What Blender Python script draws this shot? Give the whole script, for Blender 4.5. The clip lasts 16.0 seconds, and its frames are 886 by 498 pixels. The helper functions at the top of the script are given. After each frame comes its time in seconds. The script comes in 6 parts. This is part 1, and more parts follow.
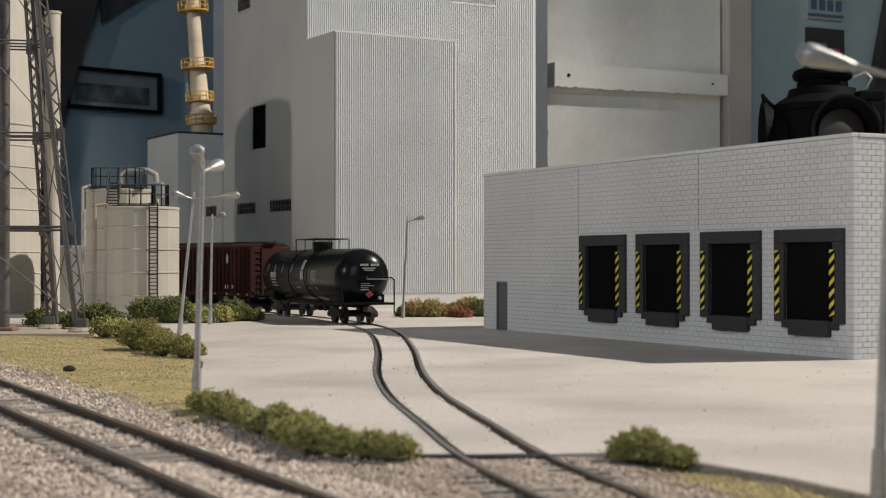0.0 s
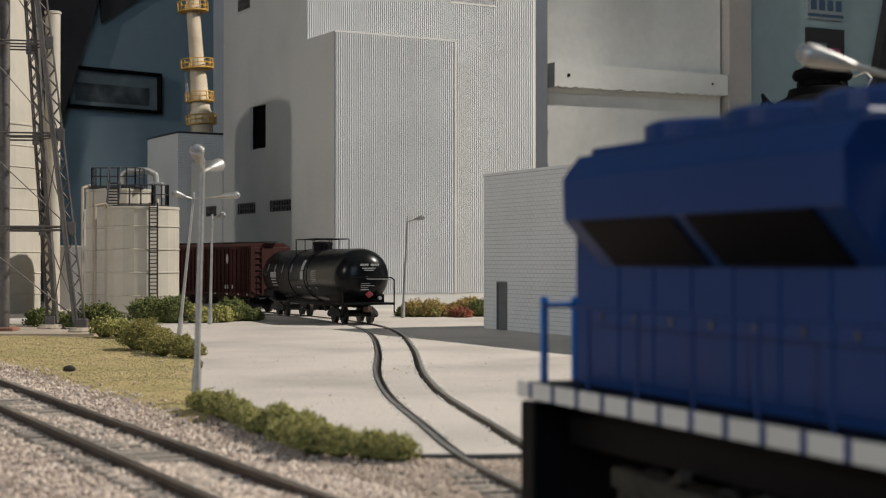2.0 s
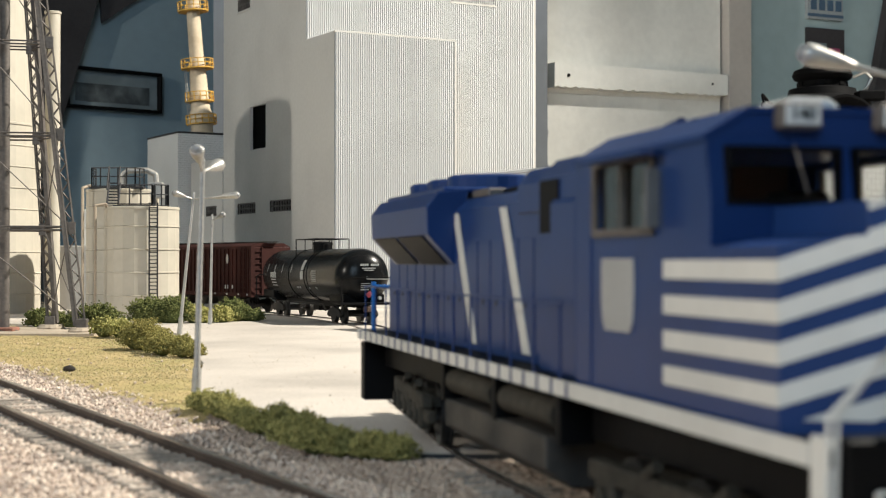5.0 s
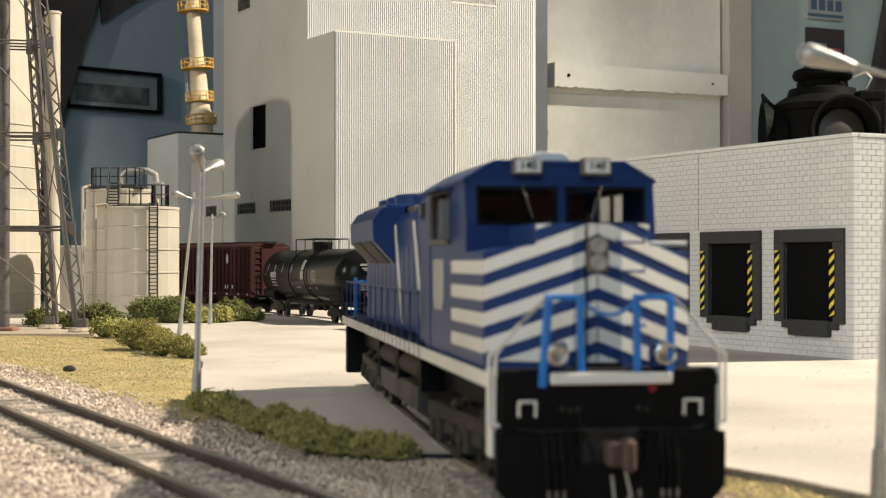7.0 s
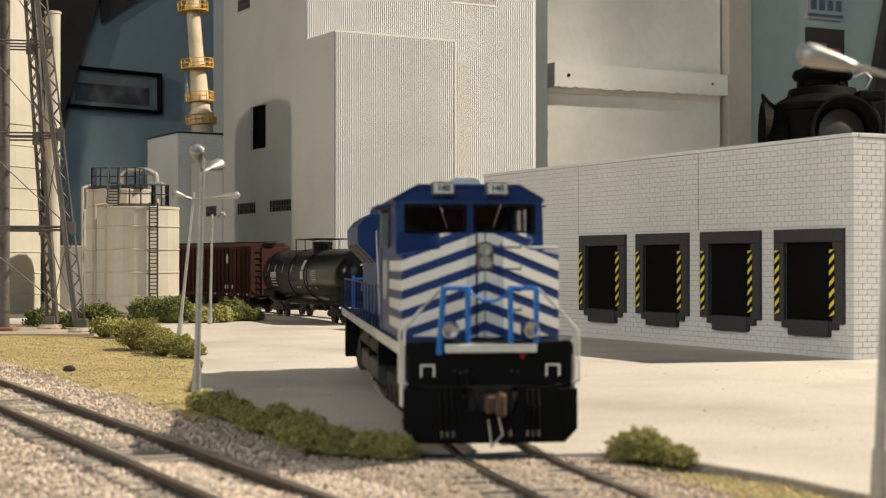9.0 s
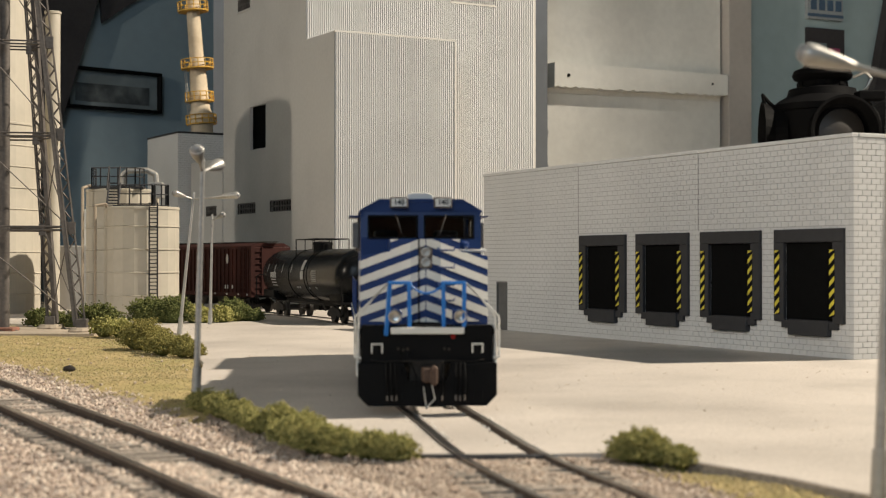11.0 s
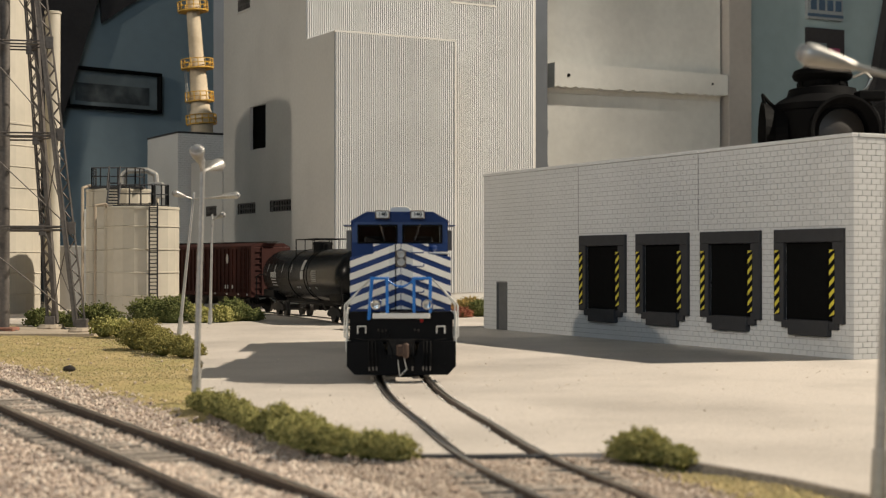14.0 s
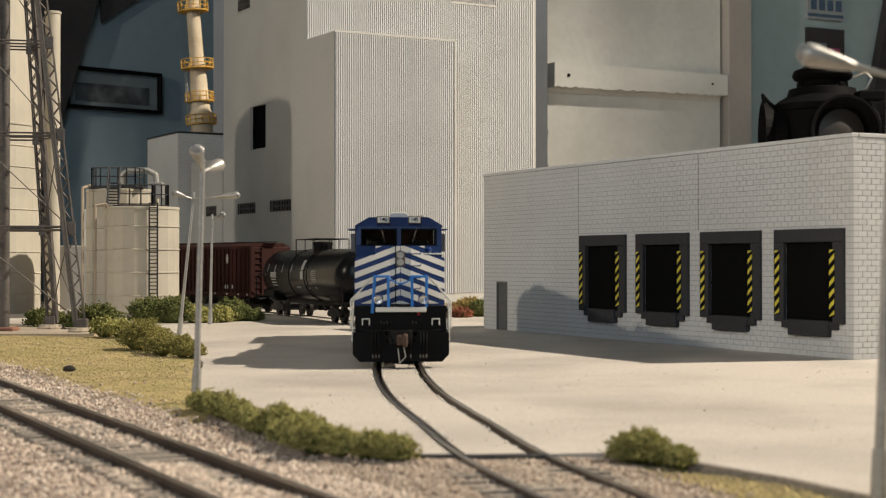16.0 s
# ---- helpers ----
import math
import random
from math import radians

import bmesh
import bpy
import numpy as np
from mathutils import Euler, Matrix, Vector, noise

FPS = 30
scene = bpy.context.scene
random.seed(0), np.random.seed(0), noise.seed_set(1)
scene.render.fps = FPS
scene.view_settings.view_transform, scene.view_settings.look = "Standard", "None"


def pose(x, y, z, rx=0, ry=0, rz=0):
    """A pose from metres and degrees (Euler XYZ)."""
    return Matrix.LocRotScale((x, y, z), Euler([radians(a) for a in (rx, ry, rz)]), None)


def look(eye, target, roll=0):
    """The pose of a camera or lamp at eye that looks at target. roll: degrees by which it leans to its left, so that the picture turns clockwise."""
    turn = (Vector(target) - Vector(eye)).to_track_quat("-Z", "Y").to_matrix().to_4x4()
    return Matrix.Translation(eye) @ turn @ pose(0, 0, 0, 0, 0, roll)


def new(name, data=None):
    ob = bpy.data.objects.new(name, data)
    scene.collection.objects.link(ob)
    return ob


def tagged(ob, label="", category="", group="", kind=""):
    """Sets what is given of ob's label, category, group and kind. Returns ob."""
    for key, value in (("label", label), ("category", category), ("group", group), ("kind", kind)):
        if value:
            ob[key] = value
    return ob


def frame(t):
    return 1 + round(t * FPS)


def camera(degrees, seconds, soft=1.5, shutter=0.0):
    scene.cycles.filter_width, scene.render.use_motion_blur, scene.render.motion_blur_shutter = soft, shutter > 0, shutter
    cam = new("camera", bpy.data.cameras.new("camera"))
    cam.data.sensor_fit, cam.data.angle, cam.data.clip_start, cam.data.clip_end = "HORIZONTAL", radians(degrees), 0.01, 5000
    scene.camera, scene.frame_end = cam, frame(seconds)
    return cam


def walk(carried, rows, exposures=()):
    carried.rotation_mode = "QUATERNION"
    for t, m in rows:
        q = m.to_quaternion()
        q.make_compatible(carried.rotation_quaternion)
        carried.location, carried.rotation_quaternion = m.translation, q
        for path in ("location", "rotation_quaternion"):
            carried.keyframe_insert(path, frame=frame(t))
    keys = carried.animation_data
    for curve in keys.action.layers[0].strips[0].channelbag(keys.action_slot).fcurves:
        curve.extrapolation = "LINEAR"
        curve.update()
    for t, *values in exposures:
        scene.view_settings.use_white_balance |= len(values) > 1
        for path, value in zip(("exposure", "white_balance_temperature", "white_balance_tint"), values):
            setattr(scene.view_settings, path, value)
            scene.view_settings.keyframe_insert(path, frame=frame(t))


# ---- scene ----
# A model railway in a room, at true size. Lengths below are in millimetres; MM turns them into metres.
MM = 0.001
cam = camera(33.1, 16.0, soft=1.2)
EYE = (0.0, 0.0, 0.0386)
STAND = look(EYE, (0.0, 1.0, 0.0386 + 0.0087))
cam.data.dof.use_dof = True
cam.data.dof.focus_distance = 0.86
cam.data.dof.aperture_fstop = 52
walk(cam, [(0.0, STAND), (16.0, STAND)],
     exposures=[(0.0, -0.30, 6050, 10), (2.0, -0.30, 6050, 9), (3.0, 0.05, 6000, 7), (4.0, 0.5, 6000, 6), (6.5, 0.48, 6750, 7), (9.0, 0.2, 6900, 8), (11.5, 0.0, 6800, 9), (16.0, -0.1, 6800, 9)])

# ---- light: a lamp at the side, a weaker one across the room, an added cool fill behind the camera ----
world = bpy.data.worlds.new("room_air")
scene.world = world
world.use_nodes = True
world.node_tree.nodes["Background"].inputs[0].default_value = (0.6, 0.75, 1.0, 1)
world.node_tree.nodes["Background"].inputs[1].default_value = 0.02


def lamp(name, at, aim, watts, size, colour):
    d = bpy.data.lights.new(name, "AREA")
    d.energy, d.shape, d.size, d.color = watts, "DISK", size, colour
    ob = new(name, d)
    ob.matrix_world = look(at, aim)
    return ob


KEY_AT = (1.95, 1.05, 2.02)
FILL_AT = (-1.78, -0.23, 0.81)
spot = bpy.data.lights.new("key_spot_light", "SPOT")
spot.energy, spot.spot_size, spot.spot_blend, spot.shadow_soft_size, spot.color = 620, radians(57), 0.6, 0.03, (1.0, 0.9, 0.77)
new("key_spot_light", spot).matrix_world = look(KEY_AT, (-0.05, 0.62, 0))
lamp("second_lamp_light", FILL_AT, (0, 0.7, 0), 12.8, 0.06, (1.0, 0.9, 0.78))
# added fill with no window behind it; brightens walls and shadows
lamp("window_light", (-0.4, -1.9, 1.0), (0, 0.7, 0), 16, 1.2, (0.66, 0.83, 1.0))


# ---- helpers ----
def thing(name, label, category, group="", at=None, kind=""):
    ob = new(name)
    ob.empty_display_size = 0.01
    if at is not None:
        ob.matrix_world = at
    return tagged(ob, label, category, group, kind)


def mesh(name, bm, material, smooth=False):
    me = bpy.data.meshes.new(name)
    bmesh.ops.recalc_face_normals(bm, faces=bm.faces)
    bmesh.ops.scale(bm, vec=(MM, MM, MM), verts=bm.verts)
    bm.to_mesh(me)
    bm.free()
    me.materials.append(material)
    if smooth:
        me.polygons.foreach_set("use_smooth", [True] * len(me.polygons))
        me.set_sharp_from_angle(angle=radians(40))
    return me


def part(name, bm, material, parent, label="", smooth=False, at=None):
    ob = new(name, mesh(name, bm, material, smooth))
    ob.parent = parent
    if at is not None:
        ob.matrix_local = at
    return tagged(ob, label)


def solo(name, bm, material, label, category, group="", kind="", smooth=False, at=None):
    ob = new(name, mesh(name, bm, material, smooth))
    if at is not None:
        ob.matrix_world = at
    return tagged(ob, label, category, group, kind)


def at_mm(x, y, z, rz=0, rx=0, ry=0):
    return pose(x * MM, y * MM, z * MM, rx, ry, rz)


def box(bm, x0, x1, y0, y1, z0, z1, bevel=0.0, m=None):
    r = bmesh.ops.create_cube(bm, size=1.0)
    vs = r["verts"]
    for v in vs:
        v.co = Vector((x0 + (v.co.x + 0.5) * (x1 - x0), y0 + (v.co.y + 0.5) * (y1 - y0), z0 + (v.co.z + 0.5) * (z1 - z0)))
    if m is not None:
        bmesh.ops.transform(bm, matrix=m, verts=vs)
    if bevel:
        es = list({e for v in vs for e in v.link_edges})
        bmesh.ops.bevel(bm, geom=es, offset=bevel, segments=1, affect="EDGES", profile=0.5)
    return bm


def rod(bm, a, b, r, r2=None, seg=8):
    a, b = Vector(a), Vector(b)
    d = b - a
    m = Matrix.Translation((a + b) / 2) @ d.to_track_quat("Z", "Y").to_matrix().to_4x4()
    bmesh.ops.create_cone(bm, cap_ends=True, segments=seg, radius1=r, radius2=r if r2 is None else r2, depth=d.length, matrix=m)
    return bm


def pipe(bm, pts, r, seg=6):
    for a, b in zip(pts, pts[1:]):
        rod(bm, a, b, r, seg=seg)
    for q in pts[1:-1]:
        bmesh.ops.create_icosphere(bm, subdivisions=1, radius=r * 1.02, matrix=Matrix.Translation(q))
    return bm


def lathe(bm, profile, seg=32, m=None):
    """A body turned round z from (radius, height) pairs."""
    rings = []
    for r, z in profile:
        rings.append([bm.verts.new((r * math.cos(i * math.tau / seg), r * math.sin(i * math.tau / seg), z)) for i in range(seg)])
    for p, q in zip(rings, rings[1:]):
        for i in range(seg):
            bm.faces.new((p[i], p[(i + 1) % seg], q[(i + 1) % seg], q[i]))
    bm.faces.new(rings[0][::-1])
    bm.faces.new(rings[-1])
    if m is not None:
        bmesh.ops.transform(bm, matrix=m, verts=[v for g in rings for v in g])
    return bm


def prism(bm, outline, z0, z1, m=None):
    """A plate with that outline (x, y), from z0 to z1."""
    lo = [bm.verts.new((x, y, z0)) for x, y in outline]
    hi = [bm.verts.new((x, y, z1)) for x, y in outline]
    bm.faces.new(lo[::-1])
    bm.faces.new(hi)
    for i in range(len(lo)):
        j = (i + 1) % len(lo)
        bm.faces.new((lo[i], lo[j], hi[j], hi[i]))
    if m is not None:
        bmesh.ops.transform(bm, matrix=m, verts=lo + hi)
    return bm


B = bmesh.new


# ---- materials ----
def paint(name, colour, rough=0.6, metal=0.0, grain=300.0, amount=0.12, bump=0.15, stain=0.12, stain_scale=18.0, second=None, per_piece=0.0, spec=0.5):
    """A surface with fine grain and broad stains; the scales are per metre."""
    m = bpy.data.materials.new(name)
    m.use_nodes = True
    nt = m.node_tree
    n, l = nt.nodes, nt.links
    b = n["Principled BSDF"]
    b.inputs["Roughness"].default_value, b.inputs["Metallic"].default_value = rough, metal
    b.inputs["Specular IOR Level"].default_value = spec
    co = n.new("ShaderNodeTexCoord")
    fine, broad = n.new("ShaderNodeTexNoise"), n.new("ShaderNodeTexNoise")
    fine.inputs["Scale"].default_value, fine.inputs["Detail"].default_value = grain, 4
    broad.inputs["Scale"].default_value, broad.inputs["Detail"].default_value = stain_scale, 5
    l.new(co.outputs["Object"], fine.inputs["Vector"])
    l.new(co.outputs["Object"], broad.inputs["Vector"])
    other = second if second else tuple(c * (1 - stain * 2.2) for c in colour)
    mix = n.new("ShaderNodeMix")
    mix.data_type = "RGBA"
    mix.inputs[6].default_value, mix.inputs[7].default_value = (*colour, 1), (*other, 1)
    ramp = n.new("ShaderNodeMapRange")
    ramp.inputs[1].default_value, ramp.inputs[2].default_value = 0.42, 0.72
    l.new(broad.outputs["Fac"], ramp.inputs[0])
    l.new(ramp.outputs[0], mix.inputs[0])
    scale = n.new("ShaderNodeMapRange")
    scale.inputs[1].default_value, scale.inputs[2].default_value = 0.25, 0.75
    scale.inputs[3].default_value, scale.inputs[4].default_value = 1 - amount, 1 + amount
    l.new(fine.outputs["Fac"], scale.inputs[0])
    mul = n.new("ShaderNodeVectorMath")
    mul.operation = "MULTIPLY"
    l.new(mix.outputs[2], mul.inputs[0])
    l.new(scale.outputs[0], mul.inputs[1])
    out = mul
    if per_piece:
        info, vary = n.new("ShaderNodeObjectInfo"), n.new("ShaderNodeMapRange")
        vary.inputs[3].default_value, vary.inputs[4].default_value = 1 - per_piece, 1 + per_piece
        l.new(info.outputs["Random"], vary.inputs[0])
        out = n.new("ShaderNodeVectorMath")
        out.operation = "MULTIPLY"
        l.new(mul.outputs[0], out.inputs[0])
        l.new(vary.outputs[0], out.inputs[1])
    l.new(out.outputs[0], b.inputs["Base Color"])
    if bump:
        bp = n.new("ShaderNodeBump")
        bp.inputs["Strength"].default_value, bp.inputs["Distance"].default_value = bump, 0.0004
        l.new(fine.outputs["Fac"], bp.inputs["Height"])
        l.new(bp.outputs[0], b.inputs["Normal"])
    return m


def scatter(name, colours, rough=0.9, by="island"):
    """Many small pieces, each with a colour of its own."""
    m = bpy.data.materials.new(name)
    m.use_nodes = True
    n, l = m.node_tree.nodes, m.node_tree.links
    b = n["Principled BSDF"]
    b.inputs["Roughness"].default_value = rough
    b.inputs["Specular IOR Level"].default_value = 0.2
    geo, ramp = n.new("ShaderNodeNewGeometry"), n.new("ShaderNodeValToRGB")
    ramp.color_ramp.interpolation = "LINEAR"
    els = ramp.color_ramp.elements
    while len(els) < len(colours):
        els.new(0.5)
    for i, c in enumerate(colours):
        els[i].position = i / (len(colours) - 1)
        els[i].color = (*c, 1)
    l.new(geo.outputs["Random Per Island"], ramp.inputs[0])
    l.new(ramp.outputs[0], b.inputs["Base Color"])
    return m


CONCRETE = paint("pavement_concrete", (0.53, 0.48, 0.43), 0.55, grain=1500, amount=0.22, bump=0.35, stain=0.14, stain_scale=14, spec=0.4)
BLOCK = paint("white_block_paint", (0.63, 0.63, 0.62), 0.75, grain=500, amount=0.05, stain=0.06, stain_scale=10, per_piece=0.05)
MORTAR = paint("grey_mortar", (0.36, 0.355, 0.345), 0.9, grain=600)
GREY_WALL = paint("grey_plaster", (0.50, 0.485, 0.455), 0.8, grain=300, amount=0.04, stain=0.10, stain_scale=9)
CORRUGATED = paint("corrugated_grey_siding", (0.56, 0.565, 0.56), 0.6, grain=200, amount=0.03, bump=0.03, stain=0.05, stain_scale=9)
BLACK = paint("black_plastic", (0.004, 0.004, 0.0045), 0.55, stain=0.1, spec=0.1)
DARK = paint("dark_rubber", (0.03, 0.03, 0.033), 0.75)
YELLOW = paint("yellow_paint", (0.72, 0.60, 0.06), 0.6)
TEAL = paint("teal_wall_paint", (0.285, 0.375, 0.425), 0.85, grain=60, amount=0.05, stain=0.05, stain_scale=3)
BLUEGREY = paint("bluegrey_paint", (0.20, 0.22, 0.25), 0.85, grain=60, amount=0.06, stain=0.08, stain_scale=4)
WHITEBOARD = paint("white_board_paint", (0.82, 0.81, 0.76), 0.7, grain=120, amount=0.04, stain=0.12, stain_scale=6)
EARTH = paint("brown_earth", (0.20, 0.16, 0.12), 0.95, grain=900, amount=0.3, bump=0.5, stain=0.2, stain_scale=30)
WOOD = paint("plywood", (0.35, 0.25, 0.15), 0.8, grain=80, stain=0.15)
CEILING = paint("ceiling_white", (0.75, 0.74, 0.70), 0.9, grain=40, amount=0.03)
RAIL = paint("rusty_rail_side", (0.07, 0.05, 0.04), 0.6, 0.3, grain=500, amount=0.3, stain=0.2, stain_scale=60)
RAILTOP = paint("worn_rail_head", (0.35, 0.33, 0.31), 0.28, 1.0, grain=900, amount=0.15)
TIE = paint("weathered_tie", (0.30, 0.26, 0.22), 0.9, grain=900, amount=0.3, bump=0.4, per_piece=0.25)
LOCO_BLUE = paint("locomotive_blue", (0.009, 0.033, 0.132), 0.38, spec=0.28, grain=200, amount=0.05, bump=0.02, stain=0.06, stain_scale=30)
LOCO_WHITE = paint("locomotive_white", (0.68, 0.67, 0.63), 0.45, grain=300, amount=0.04, bump=0.02)
TANK_BLACK = paint("tank_black_paint", (0.006, 0.0064, 0.007), 0.26, spec=0.16, grain=300, amount=0.2, bump=0.03)

# ---- plan of the tracks ----
YARD = [(300, -190), (240, -130), (146, -30), (97, 42), (74, 88), (56.5, 135), (39, 197), (22.5, 256), (11.5, 303), (3.0, 360), (-7.1, 430), (-12.8, 490),
        (-16.2, 545), (-20.5, 653), (-28.5, 778), (-39.2, 870), (-55.2, 943), (-85, 1030), (-132, 1132), (-190, 1225), (-260, 1310), (-340, 1390)]


def smooth_path(points, step=4.0):
    """A smooth line through the points, at even steps, with its lengths."""
    p = np.array(points, float)
    q = np.vstack([2 * p[0] - p[1], p, 2 * p[-1] - p[-2]])
    out = []
    for i in range(1, len(q) - 2):
        for u in np.linspace(0, 1, 24, endpoint=False):
            a, b, c, d = q[i - 1], q[i], q[i + 1], q[i + 2]
            out.append(0.5 * (2 * b + (c - a) * u + (2 * a - 5 * b + 4 * c - d) * u * u + (3 * b - a - 3 * c + d) * u ** 3))
    out.append(q[-2])
    out = np.array(out)
    s = np.concatenate([[0], np.cumsum(np.hypot(*np.diff(out, axis=0).T))])
    even = np.arange(0, s[-1], step)
    return np.stack([np.interp(even, s, out[:, 0]), np.interp(even, s, out[:, 1])], 1), even


LINE, LENGTHS = smooth_path(YARD)
for _ in range(6):
    LINE[1:-1] = (LINE[:-2] + 2 * LINE[1:-1] + LINE[2:]) / 4
LENGTHS = np.concatenate([[0], np.cumsum(np.hypot(*np.diff(LINE, axis=0).T))])


def on_line(s):
    return Vector((float(np.interp(s, LENGTHS, LINE[:, 0])), float(np.interp(s, LENGTHS, LINE[:, 1]))))


def length_at_y(y):
    return float(np.interp(y, LINE[:, 1], LENGTHS))


def offset(line, d):
    """The line moved sideways by d, to its right where it runs away from the camera."""
    t = np.gradient(line, axis=0)
    t /= np.linalg.norm(t, axis=1)[:, None]
    return line + d * np.stack([t[:, 1], -t[:, 0]], 1)


# ---- ground ----
solo("layout_table", box(B(), -1500, 1500, -200, 1700, -1100, -7), EARTH, "brown earth-coloured layout board of the model railway", "layout board", kind="structure")


def strip(bm, left, right, z0, z1):
    n = len(left)
    rows = [[bm.verts.new((p[0], p[1], z)) for p in line] for line, z in ((left, z1), (right, z1), (right, z0), (left, z0))]
    for i in range(n - 1):
        for a, b in ((0, 1), (1, 2), (2, 3), (3, 0)):
            bm.faces.new((rows[a][i], rows[a][i + 1], rows[b][i + 1], rows[b][i]))
    bm.faces.new([r[0] for r in rows][::-1])
    bm.faces.new([r[-1] for r in rows])
    return bm


paved = (LINE[:, 1] > 303) & (LINE[:, 1] < 1500)
PAVED = LINE[paved]
left_edge = [(-75, 452), (-93, 579), (-118, 690), (-143, 812), (-190, 905), (-300, 960), (-700, 1000), (-700, 1420)]
outline = [(-4, 304)] + left_edge + [tuple(p) for p in offset(PAVED, -9.3)[::-1]]
solo("pavement_west", prism(B(), outline, -7, -0.5), CONCRETE, "pale worn concrete yard paving", "pavement", kind="structure")
outline = [tuple(p) for p in offset(PAVED, 9.3)] + [(-300, 1600), (900, 1600), (900, 100), (140, 150), (71.3, 252.2), (63.2, 270.7), (50.4, 291.4), (33, 306), (22, 304)]
solo("pavement_east", prism(B(), outline, -7, -0.5), CONCRETE, "pale worn concrete yard paving with faint tyre marks", "pavement", kind="structure")
solo("pavement_between_rails", strip(B(), offset(PAVED, -6.3), offset(PAVED, 6.3), -7, -0.7), CONCRETE, "pale concrete strip set between the rails", "pavement", kind="structure")


def rails(line, name, label):
    t = thing(name, label, "railway track", kind="structure")
    for side in (-1, 1):
        bm = B()
        strip(bm, offset(line, side * 8.65 - 0.45), offset(line, side * 8.65 + 0.45), -6.9, -0.25)
        strip(bm, offset(line, side * 8.65 - 1.1), offset(line, side * 8.65 + 1.1), -6.9, -1.6)
        r = part("rail", bm, RAIL, t)
        part("rail_head", strip(B(), offset(line, side * 8.65 - 0.5), offset(line, side * 8.65 + 0.5), -0.3, 0.0), RAILTOP, r, "polished steel running surface")
    return t


yard_track = rails(LINE, "yard_track", "curved railway track with dark rails sunk in concrete")
MAIN = np.array([(-66 + 0.46 * d, 319.3 - 0.888 * d) for d in np.arange(-560, 330, 5.0)])
main_track = rails(MAIN, "main_track", "straight railway track with rusty rails in pink ballast")

# ---- more materials ----
GRASS_GROUND = paint("dry_turf", (0.39, 0.305, 0.155), 0.95, grain=1400, amount=0.35, bump=0.6, stain=0.2, stain_scale=40, second=(0.28, 0.25, 0.105), spec=0.1)
BALLAST_BED = paint("ballast_bed", (0.40, 0.33, 0.29), 0.95, grain=1500, amount=0.4, bump=0.8, stain=0.15, stain_scale=25, spec=0.1)
STONES = scatter("pink_grey_stones", [(0.25, 0.19, 0.155), (0.57, 0.455, 0.375), (0.68, 0.57, 0.475), (0.41, 0.325, 0.265), (0.80, 0.71, 0.61)])
GRAVEL = scatter("brown_gravel_bits", [(0.22, 0.165, 0.13), (0.42, 0.33, 0.265), (0.52, 0.425, 0.345), (0.32, 0.25, 0.20), (0.60, 0.51, 0.425)])
SPECKS = scatter("paving_specks", [(0.10, 0.08, 0.06), (0.72, 0.60, 0.45), (0.24, 0.18, 0.13), (0.82, 0.74, 0.62)])
PLASTER = scatter("white_plaster_crumbs", [(0.80, 0.77, 0.72), (0.62, 0.58, 0.52), (0.86, 0.84, 0.80), (0.45, 0.40, 0.35)])
TURF = scatter("yellow_green_turf", [(0.39, 0.31, 0.155), (0.47, 0.37, 0.20), (0.31, 0.27, 0.125), (0.46, 0.38, 0.23), (0.22, 0.195, 0.09)])
LEAF_DARK = scatter("dark_green_foliage", [(0.05, 0.065, 0.02), (0.11, 0.125, 0.04), (0.19, 0.195, 0.07), (0.08, 0.095, 0.03)])
LEAF_LIGHT = scatter("olive_foliage", [(0.11, 0.105, 0.032), (0.23, 0.205, 0.06), (0.36, 0.31, 0.105), (0.16, 0.148, 0.048)])
LEAF_GREEN = scatter("sunlit_green_foliage", [(0.14, 0.14, 0.04), (0.30, 0.285, 0.085), (0.45, 0.42, 0.16), (0.20, 0.195, 0.055)])
# the third tone is raised to put the key lamp's highlights into the leaves
LEAF_HEDGE = scatter("fine_green_foliage", [(0.10, 0.10, 0.034), (0.27, 0.255, 0.085), (0.50, 0.45, 0.175), (0.16, 0.156, 0.05)])
LEAF_ORANGE = scatter("orange_foliage", [(0.34, 0.21, 0.07), (0.44, 0.30, 0.10), (0.30, 0.25, 0.09), (0.20, 0.15, 0.05)])
LEAF_RED = scatter("red_foliage", [(0.26, 0.06, 0.04), (0.22, 0.09, 0.05), (0.34, 0.13, 0.07)])
LEAF_BROWN = scatter("brown_foliage", [(0.22, 0.12, 0.05), (0.32, 0.20, 0.07), (0.16, 0.09, 0.04)])
CREAM = paint("cream_tank_paint", (0.48, 0.44, 0.365), 0.55, grain=200, amount=0.04, bump=0.03, stain=0.10, stain_scale=22)
STEEL = paint("weathered_steel", (0.12, 0.105, 0.095), 0.6, 0.25, grain=600, amount=0.25, bump=0.1, stain=0.2, stain_scale=50)
SILVER = paint("silver_paint", (0.42, 0.41, 0.39), 0.45, 0.55, grain=900, amount=0.15, bump=0.12, stain=0.12, stain_scale=80)
PIERS = paint("tan_concrete", (0.42, 0.35, 0.27), 0.9, grain=900, amount=0.15, stain=0.15, stain_scale=40)
BRICK_RED = paint("red_pier", (0.28, 0.13, 0.09), 0.9, grain=900, amount=0.2)
SAFETY = paint("safety_yellow", (0.62, 0.36, 0.05), 0.6, grain=500, amount=0.1, stain=0.2, stain_scale=90)
CHIMNEY = paint("cream_chimney", (0.62, 0.52, 0.38), 0.7, grain=400, amount=0.06, stain=0.25, stain_scale=35, second=(0.42, 0.33, 0.22))
FREIGHT_RED = paint("freight_car_red", (0.038, 0.0105, 0.008), 0.8, spec=0.2, grain=300, amount=0.1, stain=0.2, stain_scale=25)
